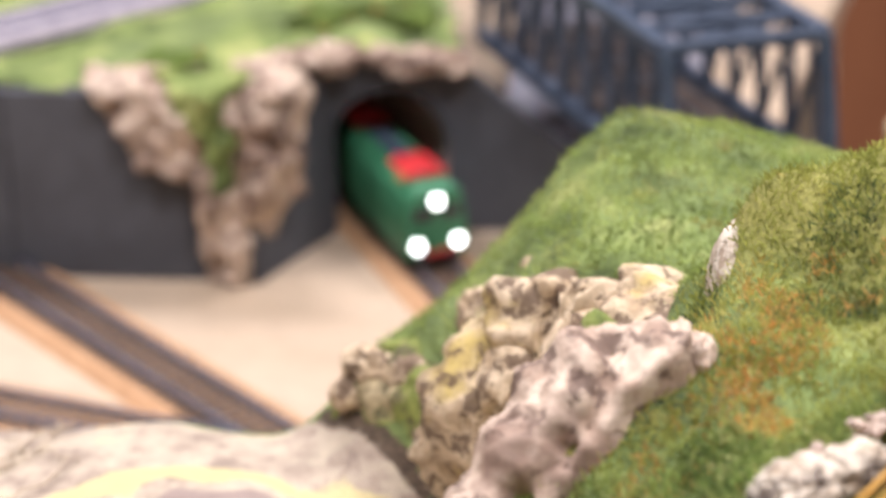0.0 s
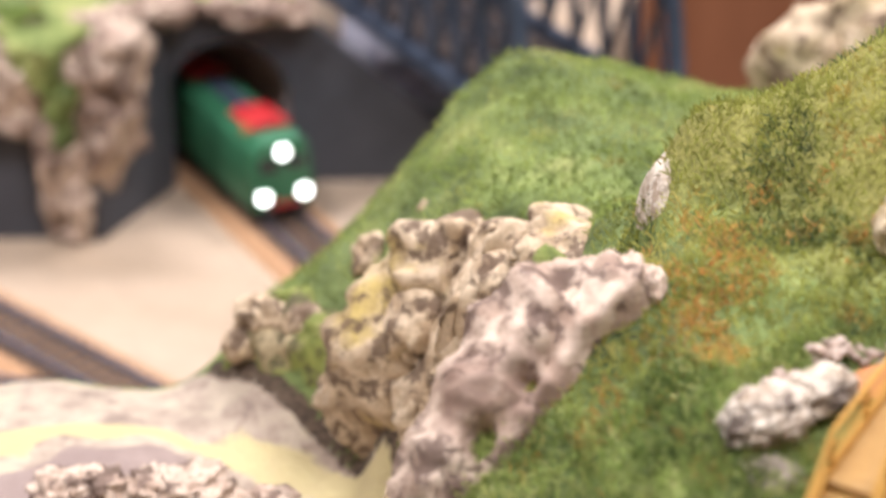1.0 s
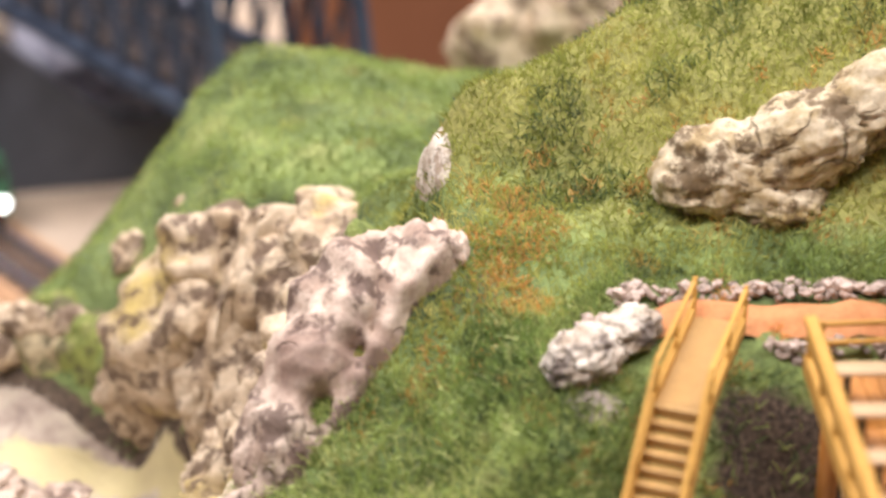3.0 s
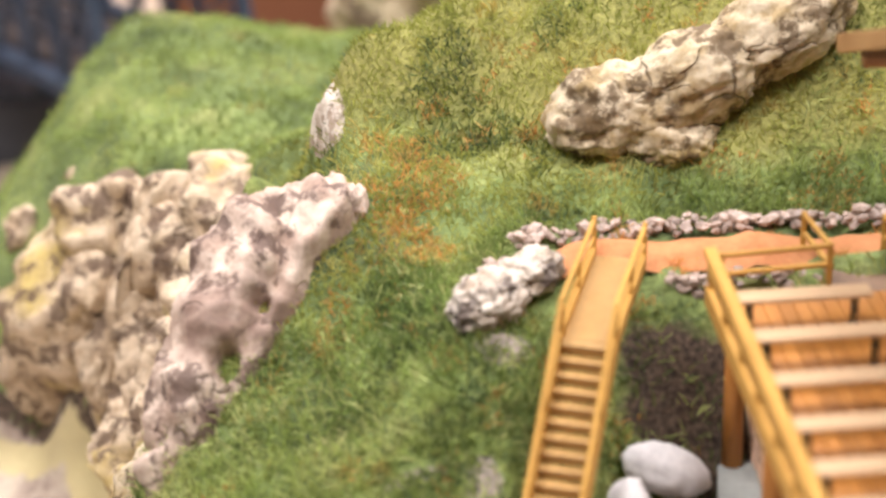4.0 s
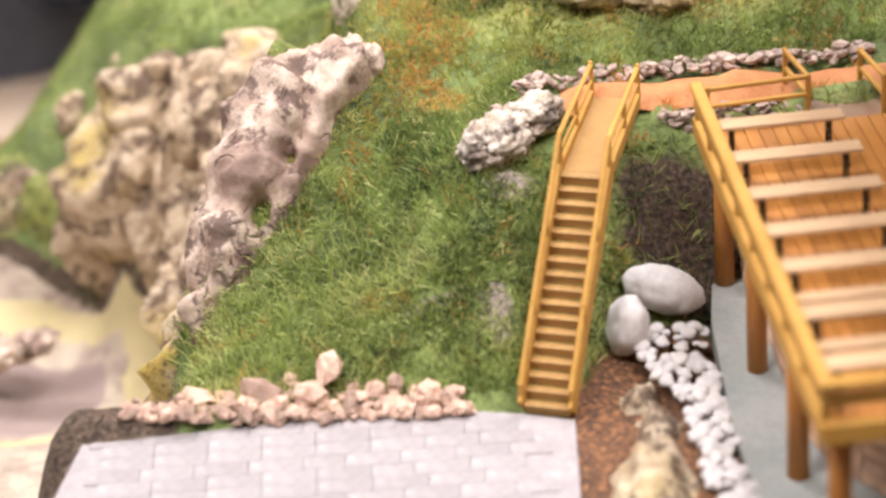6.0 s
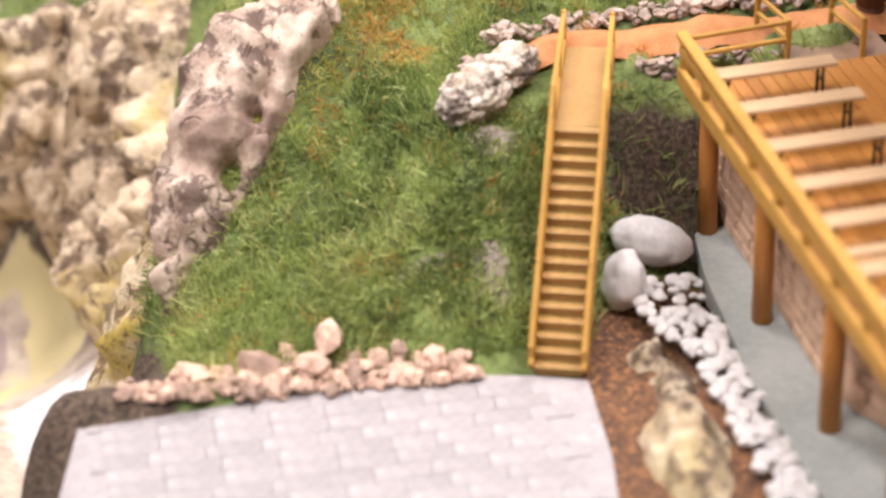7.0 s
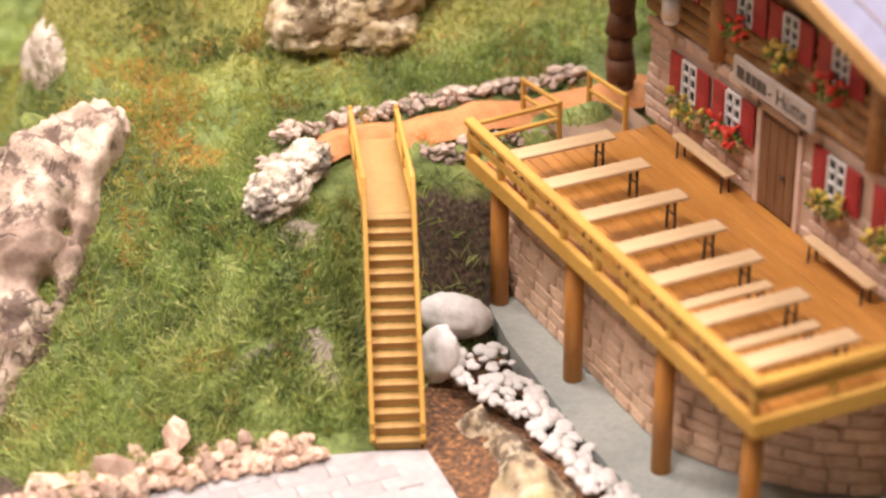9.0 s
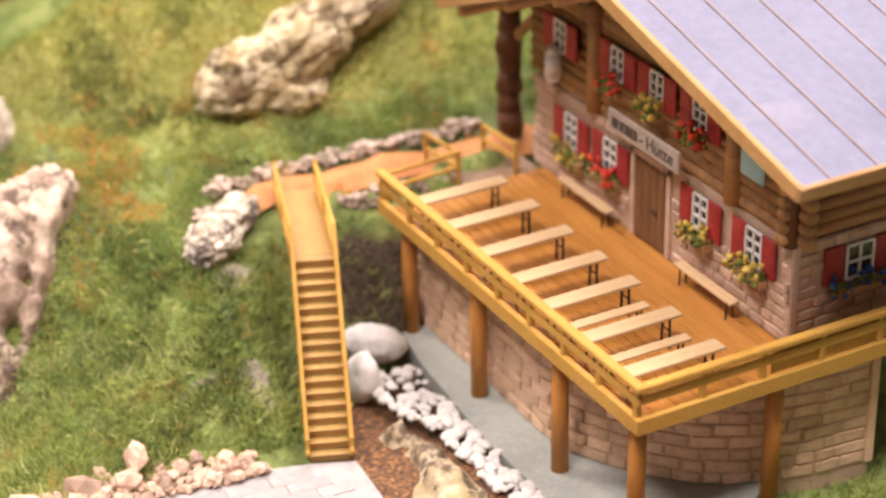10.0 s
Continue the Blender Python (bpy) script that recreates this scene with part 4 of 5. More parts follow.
one_table = beer_table(1.42, 0.6)
for y in (2.2, 3.8, 5.12, 6.57, 8.1, 9.56):
    copy_thing(one_table, at(1.42, y, DECK))
one_bench = bench(1.45, 1.6)
copy_thing(one_bench, at(1.45, 3.2, DECK))
long_bench = bench(4.2, 3.35, 90, "dark orange bench against the stone wall", "benches against the house")
copy_thing(long_bench, at(4.2, 8.4, DECK, 0, 0, 90))

# the stair
STEPS = 17
A, B, C = Vector((-3.7, 6.5, 0.0)), Vector((-2.38, 9.8, 3.4)), Vector((-1.34, 13.0, 3.46))
ACROSS = Vector((0.92, -0.40, 0)).normalized()
stair = thing("stair", A.x, A.y, 0, "steep ochre wooden stair with closed sides and a landing ramp", "stair")
ALONG = Vector((B.x - A.x, B.y - A.y, 0)).normalized()
TURN = math.degrees(math.atan2(-ALONG.x, ALONG.y))
run = (B - A).xy.length / STEPS
rise = B.z / STEPS
tread = part("tread", boxed(-0.46, -0.02, -0.05, 0.46, run * 0.95, 0.0, 0.012), "tread", stair)
riser = part("riser", boxed(-0.45, 0.015, -rise, 0.45, 0.05, -0.05), "riser", stair)
for k in range(STEPS):
    p = ALONG * (run * k)
    m = at(p.x, p.y, rise * (k + 1), 0, 0, TURN)
    if k:
        twin(tread, m), twin(riser, m)
    else:
        tread.matrix_basis, riser.matrix_basis = m, m
for s in (-1, 1):
    o = ACROSS * (0.50 * s)
    a, b, c = o + Vector((0, 0, 0.15)), o + (B - A) + Vector((0, 0, 0.05)), o + (C - A)
    part("stringer", bar(bmesh.new(), a, b, 0.09, 0.42), "ochre", stair)
    part("stringer", bar(bmesh.new(), b, c, 0.09, 0.30), "ochre", stair)
    hr = Vector((0, 0, 0.72))
    part("handrail", bar(bmesh.new(), a + Vector((0, 0, 0.45)), b + hr, 0.10, 0.08), "ochre", stair)
    part("handrail", bar(bmesh.new(), b + hr, c + hr, 0.10, 0.08), "ochre", stair)
    part("mid_rail", bar(bmesh.new(), b + hr * 0.5, c + hr * 0.5, 0.06, 0.06), "ochre", stair)
    for q0, h in ((a, 0.5), (a.lerp(b, 0.33), 0.6), (a.lerp(b, 0.66), 0.65), (b, 0.72), (b.lerp(c, 0.5), 0.72), (c, 0.8)):
        part("rail_post", bar(bmesh.new(), q0, q0 + Vector((0, 0, h)), 0.09, 0.09, 0.015, (0, 1, 0)), "ochre", stair)
ramp_bm = bmesh.new()
bar(ramp_bm, B - A + Vector((0, 0, -0.03)), C - A + Vector((0, 0, -0.03)), 0.94, 0.06)
part("landing", ramp_bm, "tread", stair)


def fence(points, z, label, height_=0.85):
    f = thing("path_railing", points[0][0], points[0][1], z, label, "railing")
    o = Vector((points[0][0], points[0][1], 0))
    ps = [Vector((x, y, 0)) - o for x, y in points]
    for a, b in zip(ps, ps[1:]):
        for h in (height_, height_ * 0.55):
            part("rail", bar(bmesh.new(), a + Vector((0, 0, h)), b + Vector((0, 0, h)), 0.10, 0.09), "ochre", f)
    for p in ps:
        part("rail_post", bar(bmesh.new(), p, p + Vector((0, 0, height_ + 0.06)), 0.10, 0.10, 0.015, (0, 1, 0)), "ochre", f)
    return f


fence([(0.3, 11.25), (2.37, 11.4), (2.2, 12.8)], 3.38, "ochre wooden railing at the bend of the path")
fence([(3.7, 12.5), (3.85, 11.1)], 3.36, "short ochre railing piece beside the house")
bm = bmesh.new()
box(bm, 2.45, 11.02, 3.22, 4.55, 12.5, 3.38, 0.02)
tagged(part("footbridge_plate", bm, "brown_plate"), "brown plate joining terrace and path", "plate")

bm = bmesh.new()
vs = []
edge = [(-3.4, 13.2, 0.7), (-2.0, 13.5, 0.9), (0.0, 13.3, 1.0), (2.5, 13.0, 1.1), (4.5, 12.9, 1.1), (7.0, 12.9, 1.2)]
fine = []
for (xa, ya, wa), (xb, yb, wb) in zip(edge, edge[1:]):
    fine += [(xa + (xb - xa) * u / 8, ya + (yb - ya) * u / 8, wa + (wb - wa) * u / 8) for u in range(8)]
for x, y, w in fine:
    vs.append([bm.verts.new((x, y + s * w * 0.55, max(field(x, y), 3.0) + 0.22 - 0.17 * s * s + 0.03 * noise.noise((x * 3, s * 2, 0)))) for s in (-1.25, -0.6, 0, 0.6, 1.25)])
for r0, r1 in zip(vs, vs[1:]):
    for k in range(4):
        bm.faces.new((r0[k], r1[k], r1[k + 1], r0[k + 1]))
tagged(part("path", bm, "path", smooth=True), "orange scatter path on a ledge of the slope", kind="structure")


def scatter_stones(name, mat, points, size, seed, label, category, squash=0.65, rough=0.3):
    """Loose stones, each one an object, on six shared meshes."""
    rnd = random.Random(seed)
    meshes = []
    for k in range(6):
        bm = bmesh.new()
        lump(bm, (0, 0, 0), (1, 1, 1), seed + k * 3.3, (0, 0, 0), 2 if mat == "pebble" else 1, rough, 1.2 if mat == "pebble" else 1.4)
        bm.transform(Matrix.Scale(S, 4))
        me = bpy.data.meshes.new(name)
        bm.to_mesh(me)
        bm.free()
        me.materials.append(M[mat])
        for p in me.polygons:
            p.use_smooth = mat == "pebble"
        meshes.append(me)
    for x, y, z, s in points:
        r = size * s * rnd.uniform(0.7, 1.3)
        ob = new(name, rnd.choice(meshes))
        ob.matrix_world = at(x, y, z + r * squash * 0.4, rnd.uniform(-25, 25), rnd.uniform(-25, 25), rnd.uniform(0, 360), r * rnd.uniform(0.8, 1.3 if mat == "pebble" else 1.7), r, r * squash * rnd.uniform(0.8, 1.2))
        tagged(ob, label, category, label)


rnd = random.Random(4)
pts = []
for k in range(260):
    u = rnd.random()
    y = 8.9 - 7.9 * u
    half = 0.36 + 0.42 * soft(y, 6.2, 8.2)
    cx = -0.42 + 0.2 * soft(y, 6.5, 9.0) - half
    pts.append((cx + rnd.uniform(-half, half), y, 0.1 + rnd.uniform(0, 0.12), 1.15 - 0.3 * rnd.random()))
scatter_stones("pebble", "pebble", pts, 0.13, 50, "smooth white pebble in the strip by the concrete slab", "pebble", 0.6, 0.18)
pts = []
for k in range(290):
    u = rnd.random()
    x = -11.7 + 6.6 * u
    back = abs(rnd.gauss(0, 0.36)) * (0.5 + math.sin(u * 3.14))
    y = 7.36 - 0.62 * u ** 0.8 + back
    pts.append((x, y, max(0.05, field(x, y)) + max(0.0, 0.24 - 0.45 * abs(back - 0.35)) * rnd.random(), 0.75 + 0.9 * rnd.random() ** 2))
for x, y, z, s in ((-10.4, 7.85, 0.2, 3.6), (-9.1, 7.75, 0.3, 3.7), (-7.8, 7.95, 0.55, 3.6), (-8.15, 7.5, 0.3, 3.5), (-6.9, 7.55, 0.25, 2.8), (-6.5, 7.6, 0.35, 2.4), (-5.9, 7.35, 0.25, 2.4), (-5.4, 7.25, 0.2, 2.0), (-9.9, 7.5, 0.15, 2.2), (-8.9, 7.3, 0.15, 2.3), (-7.4, 7.25, 0.2, 2.2)):
    pts.append((x, y, z, s))
scatter_stones("gravel_stone", "gravel", pts, 0.105, 70, "pinkish broken stone heaped along the paving", "stone", 0.75, 0.42)
pts = []
for k in range(170):
    u = rnd.random()
    x = -3.3 + 7.6 * u
    pts.append((x, 14.15 - 0.06 * abs(x) + rnd.uniform(-0.22, 0.3), 3.36 + rnd.uniform(0, 0.24), 0.6 + 0.95 * rnd.random() ** 2))
for k in range(60):
    u = rnd.random()
    pts.append((-0.7 + 3.0 * u, 12.35 - 0.2 * u + rnd.uniform(-0.12, 0.12), 3.12 + rnd.uniform(-0.25, 0.25), 0.8 + 0.4 * rnd.random()))
for k in range(30):
    pts.append((-3.6 + rnd.uniform(-0.4, 0.6), 13.0 + rnd.uniform(-0.3, 0.5), 3.3, 1.0))
scatter_stones("wall_stone", "path_stone", pts, 0.115, 90, "small grey-pink stone edging the path", "stone", 0.7, 0.4)

# ---- the house ----
F, Y0, Y1, XE = 4.62, 0.85, 11.35, 13.2
bm = bmesh.new()
shape = [(0.2, 10.6), (-0.12, 8.9), (-0.42, 5.0), (-0.4, 1.0), (1.2, -0.4), (3.2, 0.0), (4.2, 0.7), (6.6, 0.9), (6.6, 4.0), (13.5, 4.0), (13.5, 10.8)]
up, dn = [bm.verts.new((x, y, 0.27)) for x, y in shape], [bm.verts.new((x, y, -0.3)) for x, y in shape]
bm.faces.new(up)
for k in range(len(shape)):
    bm.faces.new((up[k], up[(k + 1) % len(shape)], dn[(k + 1) % len(shape)], dn[k]))
bmesh.ops.recalc_face_normals(bm, faces=bm.faces)
tagged(part("foundation_slab", bm, "concrete"), "grey-green concrete foundation slab", kind="structure")
base = thing("base_wall", 0.85, 4.0, 0.27, "reddish stone base wall under the terrace, rounded at the corner", "wall")
LINE = [(0.0, 7.0), (0.0, 2.6), (-0.02, 0.6), (0.18, -0.3), (0.55, -1.05), (1.1, -1.85), (1.8, -2.6), (2.6, -3.1), (3.5, -3.45), (4.4, -3.65), (5.7, -3.78)]
bm = bmesh.new()
outline = LINE + [(5.7, 0.0), (10, 0), (10, 7)]
lo, hi = [bm.verts.new((x, y, -0.6)) for x, y in outline], [bm.verts.new((x, y, 3.0)) for x, y in outline]
for k in range(len(outline)):
    n = (k + 1) % len(outline)
    bm.faces.new((lo[n], lo[k], hi[k], hi[n]))
bmesh.ops.recalc_face_normals(bm, faces=bm.faces)
part("core", bm, "mortar", base)


def stone_mesh(name, w, h, d, seed, mat):
    """A dressed stone with uneven rounded edges, its face towards -y."""
    bm = box(bmesh.new(), -w / 2, -d, -h / 2, w / 2, d, h / 2, 0.035)
    r = random.Random(seed)
    for v in bm.verts:
        v.co += Vector((r.uniform(-0.02, 0.02), r.uniform(-0.012, 0.012), r.uniform(-0.014, 0.014)))
    bm.transform(Matrix.Scale(S, 4))
    me = bpy.data.meshes.new(name)
    bm.to_mesh(me)
    bm.free()
    me.materials.append(M[mat])
    return me


def course_stones(parent, line, z0, z1, course, mat, seed, skip=None, long_=0.85):
    """Stones laid in courses along a line, each an object, on shared meshes."""
    r = random.Random(seed)
    sizes = [long_ * f for f in (0.55, 0.75, 0.95, 1.2)]
    kinds = {w: [stone_mesh("stone", w - 0.035, course - 0.03, 0.05, seed + k * 7 + int(w * 100), mat) for k in range(3)] for w in sizes}
    runs = [0.0]
    for (xa, ya), (xb, yb) in zip(line, line[1:]):
        runs.append(runs[-1] + math.hypot(xb - xa, yb - ya))
    z = z0 + course / 2
    while z < z1:
        s = -r.uniform(0, 0.4)
        while s < runs[-1] - 0.15:
            w = r.choice(sizes)
            c = min(max(s + w / 2, 0.02), runs[-1] - w / 2)
            k = max(n for n in range(len(line) - 1) if runs[n] <= c)
            u = (c - runs[k]) / (runs[k + 1] - runs[k])
            x, y = line[k][0] + (line[k + 1][0] - line[k][0]) * u, line[k][1] + (line[k + 1][1] - line[k][1]) * u
            a = math.degrees(math.atan2(line[k + 1][1] - line[k][1], line[k + 1][0] - line[k][0]))
            if not (skip and skip(c, w, z)):
                ob = new("stone", r.choice(kinds[w]))
                ob.parent = parent
                ob.matrix_basis = at(x, y, z, 0, 0, a)
            s += w
        z += course


house = thing("chalet", F, Y0, DECK, "alpine chalet with stone ground floor, log upper floor and red shutters", "house")
HY = Y1 - Y0
part("wall", boxed(0, 0, 0, 0.3, HY, 2.42), "mortar", house)
part("wall", boxed(0.3, 0, 0, 8.4, 0.3, 2.42), "mortar", house)
part("wall", boxed(0.3, HY - 0.3, 0, 8.4, HY, 2.42), "mortar", house)
# logs of the upper floor
for k in range(8):
    z = 2.45 + k * 0.29
    wide = 0.0 if z < 4.2 else (z - 4.2) * 2.5
    part("log", rod(bmesh.new(), (0.15, -0.35 + wide, z + 0.14), (0.15, HY + 0.35 - wide, z + 0.14), 0.16, None, 10), "log", house, smooth=True)
    if z < 4.4:
        part("log", rod(bmesh.new(), (-0.3, 0.15, z + 0.14), (8.4, 0.15, z + 0.14), 0.16, None, 10), "log", house, smooth=True)
for k in range(4):
    z = 4.72 + k * 0.4
    wide = 1.2 + k * 1.1
    part("log", rod(bmesh.new(), (0.15, wide, z + 0.14), (0.15, HY - wide, z + 0.14), 0.2, None, 10), "log", house, smooth=True)
for y in (2.2, 7.8):
    part("corner_post", rod(bmesh.new(), (-0.05, y, 2.5), (-0.05, y, 5.2), 0.2, None, 10), "log", house, smooth=True)
part("corner_post", rod(bmesh.new(), (-0.05, 0.1, 2.4), (-0.05, 0.1, 4.6), 0.18, None, 10), "dark_log", house, smooth=True)
# roof
RX, RIDGE = -1.8, Vector((0, 5.25, 7.05))
EAVE_S, EAVE_N = Vector((0, -2.4, 5.25)), Vector((0, 12.25, 4.26))


def roof_side(eave, label):
    d = eave - RIDGE
    n = Vector((0, -d.z, d.y)).normalized()
    n = n if n.z > 0 else -n
    bm = bmesh.new()
    q = [RIDGE, eave, eave - n * 0.22, RIDGE - n * 0.22]
    lo = [bm.verts.new((RX, p.y, p.z)) for p in q]
    hi = [bm.verts.new((9.6, p.y, p.z)) for p in q]
    for k in range(4):
        bm.faces.new((lo[k], lo[(k + 1) % 4], hi[(k + 1) % 4], hi[k]))
    bm.faces.new(lo[::-1])
    bm.faces.new(hi)
    bmesh.ops.recalc_face_normals(bm, faces=bm.faces)
    roof = part("roof", bm, "roof", house, label)
    for k in range(9):
        x = RX + 0.7 + k * 1.15
        part("batten", bar(bmesh.new(), (x, *(RIDGE + n * 0.015).yz), (x, *(eave + n * 0.015).yz), 0.06, 0.05, 0.01, n), "batten", roof)
    part("verge_board", bar(bmesh.new(), (RX - 0.05, *(RIDGE - n * 0.12).yz), (RX - 0.05, *(eave - n * 0.12).yz), 0.14, 0.36, 0.02, n), "verge", roof)
    part("eave_board", bar(bmesh.new(), (RX - 0.1, *(eave - n * 0.13).yz), (9.6, *(eave - n * 0.13).yz), 0.12, 0.34, 0.02, n), "log", roof)
    for u in (0.04, 0.3, 0.62, 0.93):
        p = RIDGE.lerp(eave, u) - n * 0.42
        part("purlin", rod(bmesh.new(), (RX + 0.25, p.y, p.z), (9.2, p.y, p.z), 0.2, None, 10), "log", roof, smooth=True)


roof_side(EAVE_S, "faded lilac-grey board roof with battens")
roof_side(EAVE_N, "faded lilac-grey board roof with battens")
part("gable_board", boxed(0.02, 0.6, 4.6, 0.12, HY - 0.6, 5.6), "log", house)


def window(y, z, w, h, x=-0.03, open_=False):
    win = part("window", boxed(x - 0.02, y - w / 2, z, x + 0.1, y + w / 2, z + h), "pane", house)
    for a, b in (((y - w / 2, z), (y - w / 2, z + h)), ((y + w / 2, z), (y + w / 2, z + h)), ((y - w / 2, z), (y + w / 2, z)), ((y - w / 2, z + h), (y + w / 2, z + h)), ((y, z), (y, z + h)), ((y - w / 2, z + h * 0.36), (y + w / 2, z + h * 0.36)), ((y - w / 2, z + h * 0.68), (y + w / 2, z + h * 0.68))):
        part("frame", bar(bmesh.new(), (x - 0.05, *a), (x - 0.05, *b), 0.07, 0.07, 0.01, (1, 0, 0)), "white", win)
    for s in (-1, 1):
        c = y + s * (w / 2 + 0.27)
        sh = part("shutter", boxed(x - 0.09, c - 0.235, z - 0.06, x - 0.02, c + 0.235, z + h + 0.06, 0.015), "red", house)
        part("slat", boxed(x - 0.105, c - 0.17, z + 0.05, x - 0.092, c + 0.17, z + h * 0.45, 0.008), "red", sh)
        part("slat", boxed(x - 0.105, c - 0.17, z + h * 0.55, x - 0.092, c + 0.17, z + h, 0.008), "red", sh)
    return win


def planter(x, y, z, w, flowers, label, along="y", seed=0):
    t = thing("flower_box", x, y, z, label, "flower box", "flower boxes on the chalet")
    rr = random.Random(seed)
    dx, dy = (0.11, w / 2) if along == "y" else (w / 2, 0.11)
    part("trough", boxed(-dx, -dy, -0.16, dx, dy, 0, 0.015), "log", t)
    for name, mat, count, r, top in (("leaves", "leaf", 70, 0.05, 0.22), ("blossoms", flowers, 16, 0.105, 0.38)):
        bm = bmesh.new()
        for _ in range(count):
            c = (rr.uniform(-dx, dx) * 1.7 - 0.05, rr.uniform(-dy, dy) * 1.05, rr.uniform(-0.12, top))
            m = pose(*c, rr.uniform(0, 360), rr.uniform(0, 360), 0) @ Matrix.Diagonal((r, r, r * 0.45, 1))
            bmesh.ops.create_icosphere(bm, subdivisions=1, radius=rr.uniform(0.7, 1.3), matrix=m)
        part(name, bm, mat, t)
    return t


for y, z in ((8.78, 1.15), (7.02, 1.2), (3.30, 1.35), (1.30, 1.40)):
    window(y, z, 0.55, 0.82)
for y, z in ((9.2, 3.55), (6.68, 3.75), (5.05, 3.75), (3.35, 3.75)):
    window(y, z, 0.5, 0.75, -0.10)
for y, z, f, s in ((9.45, 4.42, "flower_yellow", 1), (7.9, 4.55, "flower_red", 2), (4.15, 4.65, "flower_yellow", 3), (2.1, 4.72, "flower_yellow", 4)):
    planter(F - 0.24, y, z, 1.1, f, "flower box with yellow and red blossoms under a window", "y", s)
for y, z, f, s in ((7.5, 7.0, "flower_red", 5), (5.9, 7.05, "flower_yellow", 7), (4.2, 7.05, "flower_red", 6)):
    planter(F - 0.32, y, z, 0.7, f, "small flower box with blossoms below an upper window", "y", s)
dr = part("door", boxed(-0.04, 4.7, 0.02, 0.08, 6.0, 2.1, 0.02), "door_wood", house, "dark brown plank door")
for k in range(4):
    part("plank", boxed(-0.07, 4.75 + k * 0.31, 0.08, -0.042, 4.75 + k * 0.31 + 0.29, 2.04, 0.01), "door_wood", dr)
part("door_handle", bar(bmesh.new(), (-0.11, 5.0, 1.0), (-0.11, 5.2, 1.0), 0.05), "black_iron", dr)
for y0, y1 in ((4.53, 4.69), (6.01, 6.17)):
    part("door_jamb", boxed(-0.08, y0, 0, 0.05, y1, 2.28, 0.02), "house_stone", house)
part("door_lintel", boxed(-0.08, 4.53, 2.12, 0.05, 6.17, 2.3, 0.02), "house_stone", house)
sign = thing("house_sign", F - 0.4, 6.0, 6.05, "weathered sign board with dark lettering above the door", "sign")
part("board", boxed(-0.05, -1.45, 0, 0.05, 1.45, 0.55, 0.03), "sign", sign)
for y, w in ((1.12, 0.26), (0.84, 0.17), (0.63, 0.15), (0.44, 0.16), (0.26, 0.12)):
    part("lettering", boxed(-0.065, y - w / 2, 0.15, -0.052, y + w / 2, 0.40), "ink", sign)
word = bpy.data.curves.new("lettering", "FONT")
word.body, word.size, word.extrude = "- H\u00fctte", 0.46 * S, 0.008 * S
word.materials.append(M["ink"])
writing = new("lettering", word)
writing.parent = sign
writing.matrix_basis = Matrix(((0, 0, -1, -0.058 * S), (-1, 0, 0, 0.12 * S), (0, 1, 0, 0.14 * S), (0, 0, 0, 1)))
pl = thing("plaque", F - 0.25, 2.1, 6.95, "pale blue plaque on the log wall", "plaque")
part("plate", boxed(-0.05, -0.42, 0, 0.05, 0.42, 0.62, 0.04), "plaque_blue", pl)
bell = thing("lantern", F - 0.3, 10.15, 6.2, "white rounded lantern on the log wall", "lantern")
bm = bmesh.new()
for z0, z1, r0, r1 in ((0, 0.12, 0.14, 0.21), (0.12, 0.70, 0.21, 0.20), (0.70, 0.92, 0.20, 0.08)):
    rod(bm, (0, 0, z0), (0, 0, z1), r0, r1, 14)
part("glass", bm, "white", bell, smooth=True)
part("hook", bar(bmesh.new(), (0, 0, 0.9), (0.2, 0, 1.0), 0.05), "black_iron", bell)
# side windows
side = part("window", boxed(1.35, -0.06, 1.3, 2.05, 0.05, 2.1), "pane", house)
for a, b in (((1.35, 1.3), (1.35, 2.1)), ((2.05, 1.3), (2.05, 2.1)), ((1.35, 1.3), (2.05, 1.3)), ((1.35, 2.1), (2.05, 2.1)), ((1.7, 1.3), (1.7, 2.1)), ((1.35, 1.7), (2.05, 1.7))):
    part("frame", bar(bmesh.new(), (a[0], -0.08, a[1]), (b[0], -0.08, b[1]), 0.07, 0.07, 0.01, (0, 1, 0)), "white", side)
for x in (1.02, 2.38):
    part("shutter", boxed(x - 0.26, -0.1, 1.24, x + 0.26, -0.03, 2.16, 0.015), "red", house)
planter(F + 1.7, Y0 - 0.2, 4.6, 0.9, "flower_blue", "flower box with blue blossoms under the side window", "x", 9)
pillar = thing("log_pillar", 4.7, 12.9, 3.2, "rough dark brown log pillar under the eaves", "pillar")
bm = bmesh.new()
for k in range(8):
    rod(bm, (0.04 * math.sin(k * 2.1), 0.03 * math.cos(k * 1.7), k * 0.55), (0.04 * math.sin(k * 2.1 + 2.1), 0.03 * math.cos(k * 1.7 + 1.7), k * 0.55 + 0.56), 0.33 + 0.04 * math.sin(k * 2.7), 0.30 + 0.04 * math.sin(k * 1.9), 12)
part("trunk", bm, "dark_log", pillar, smooth=True)
part("brace", bar(bmesh.new(), (0, -0.1, 3.0), (0.3, -1.2, 4.2), 0.22), "log", pillar)

# ---- the railway behind ----
GROUND = -17.0


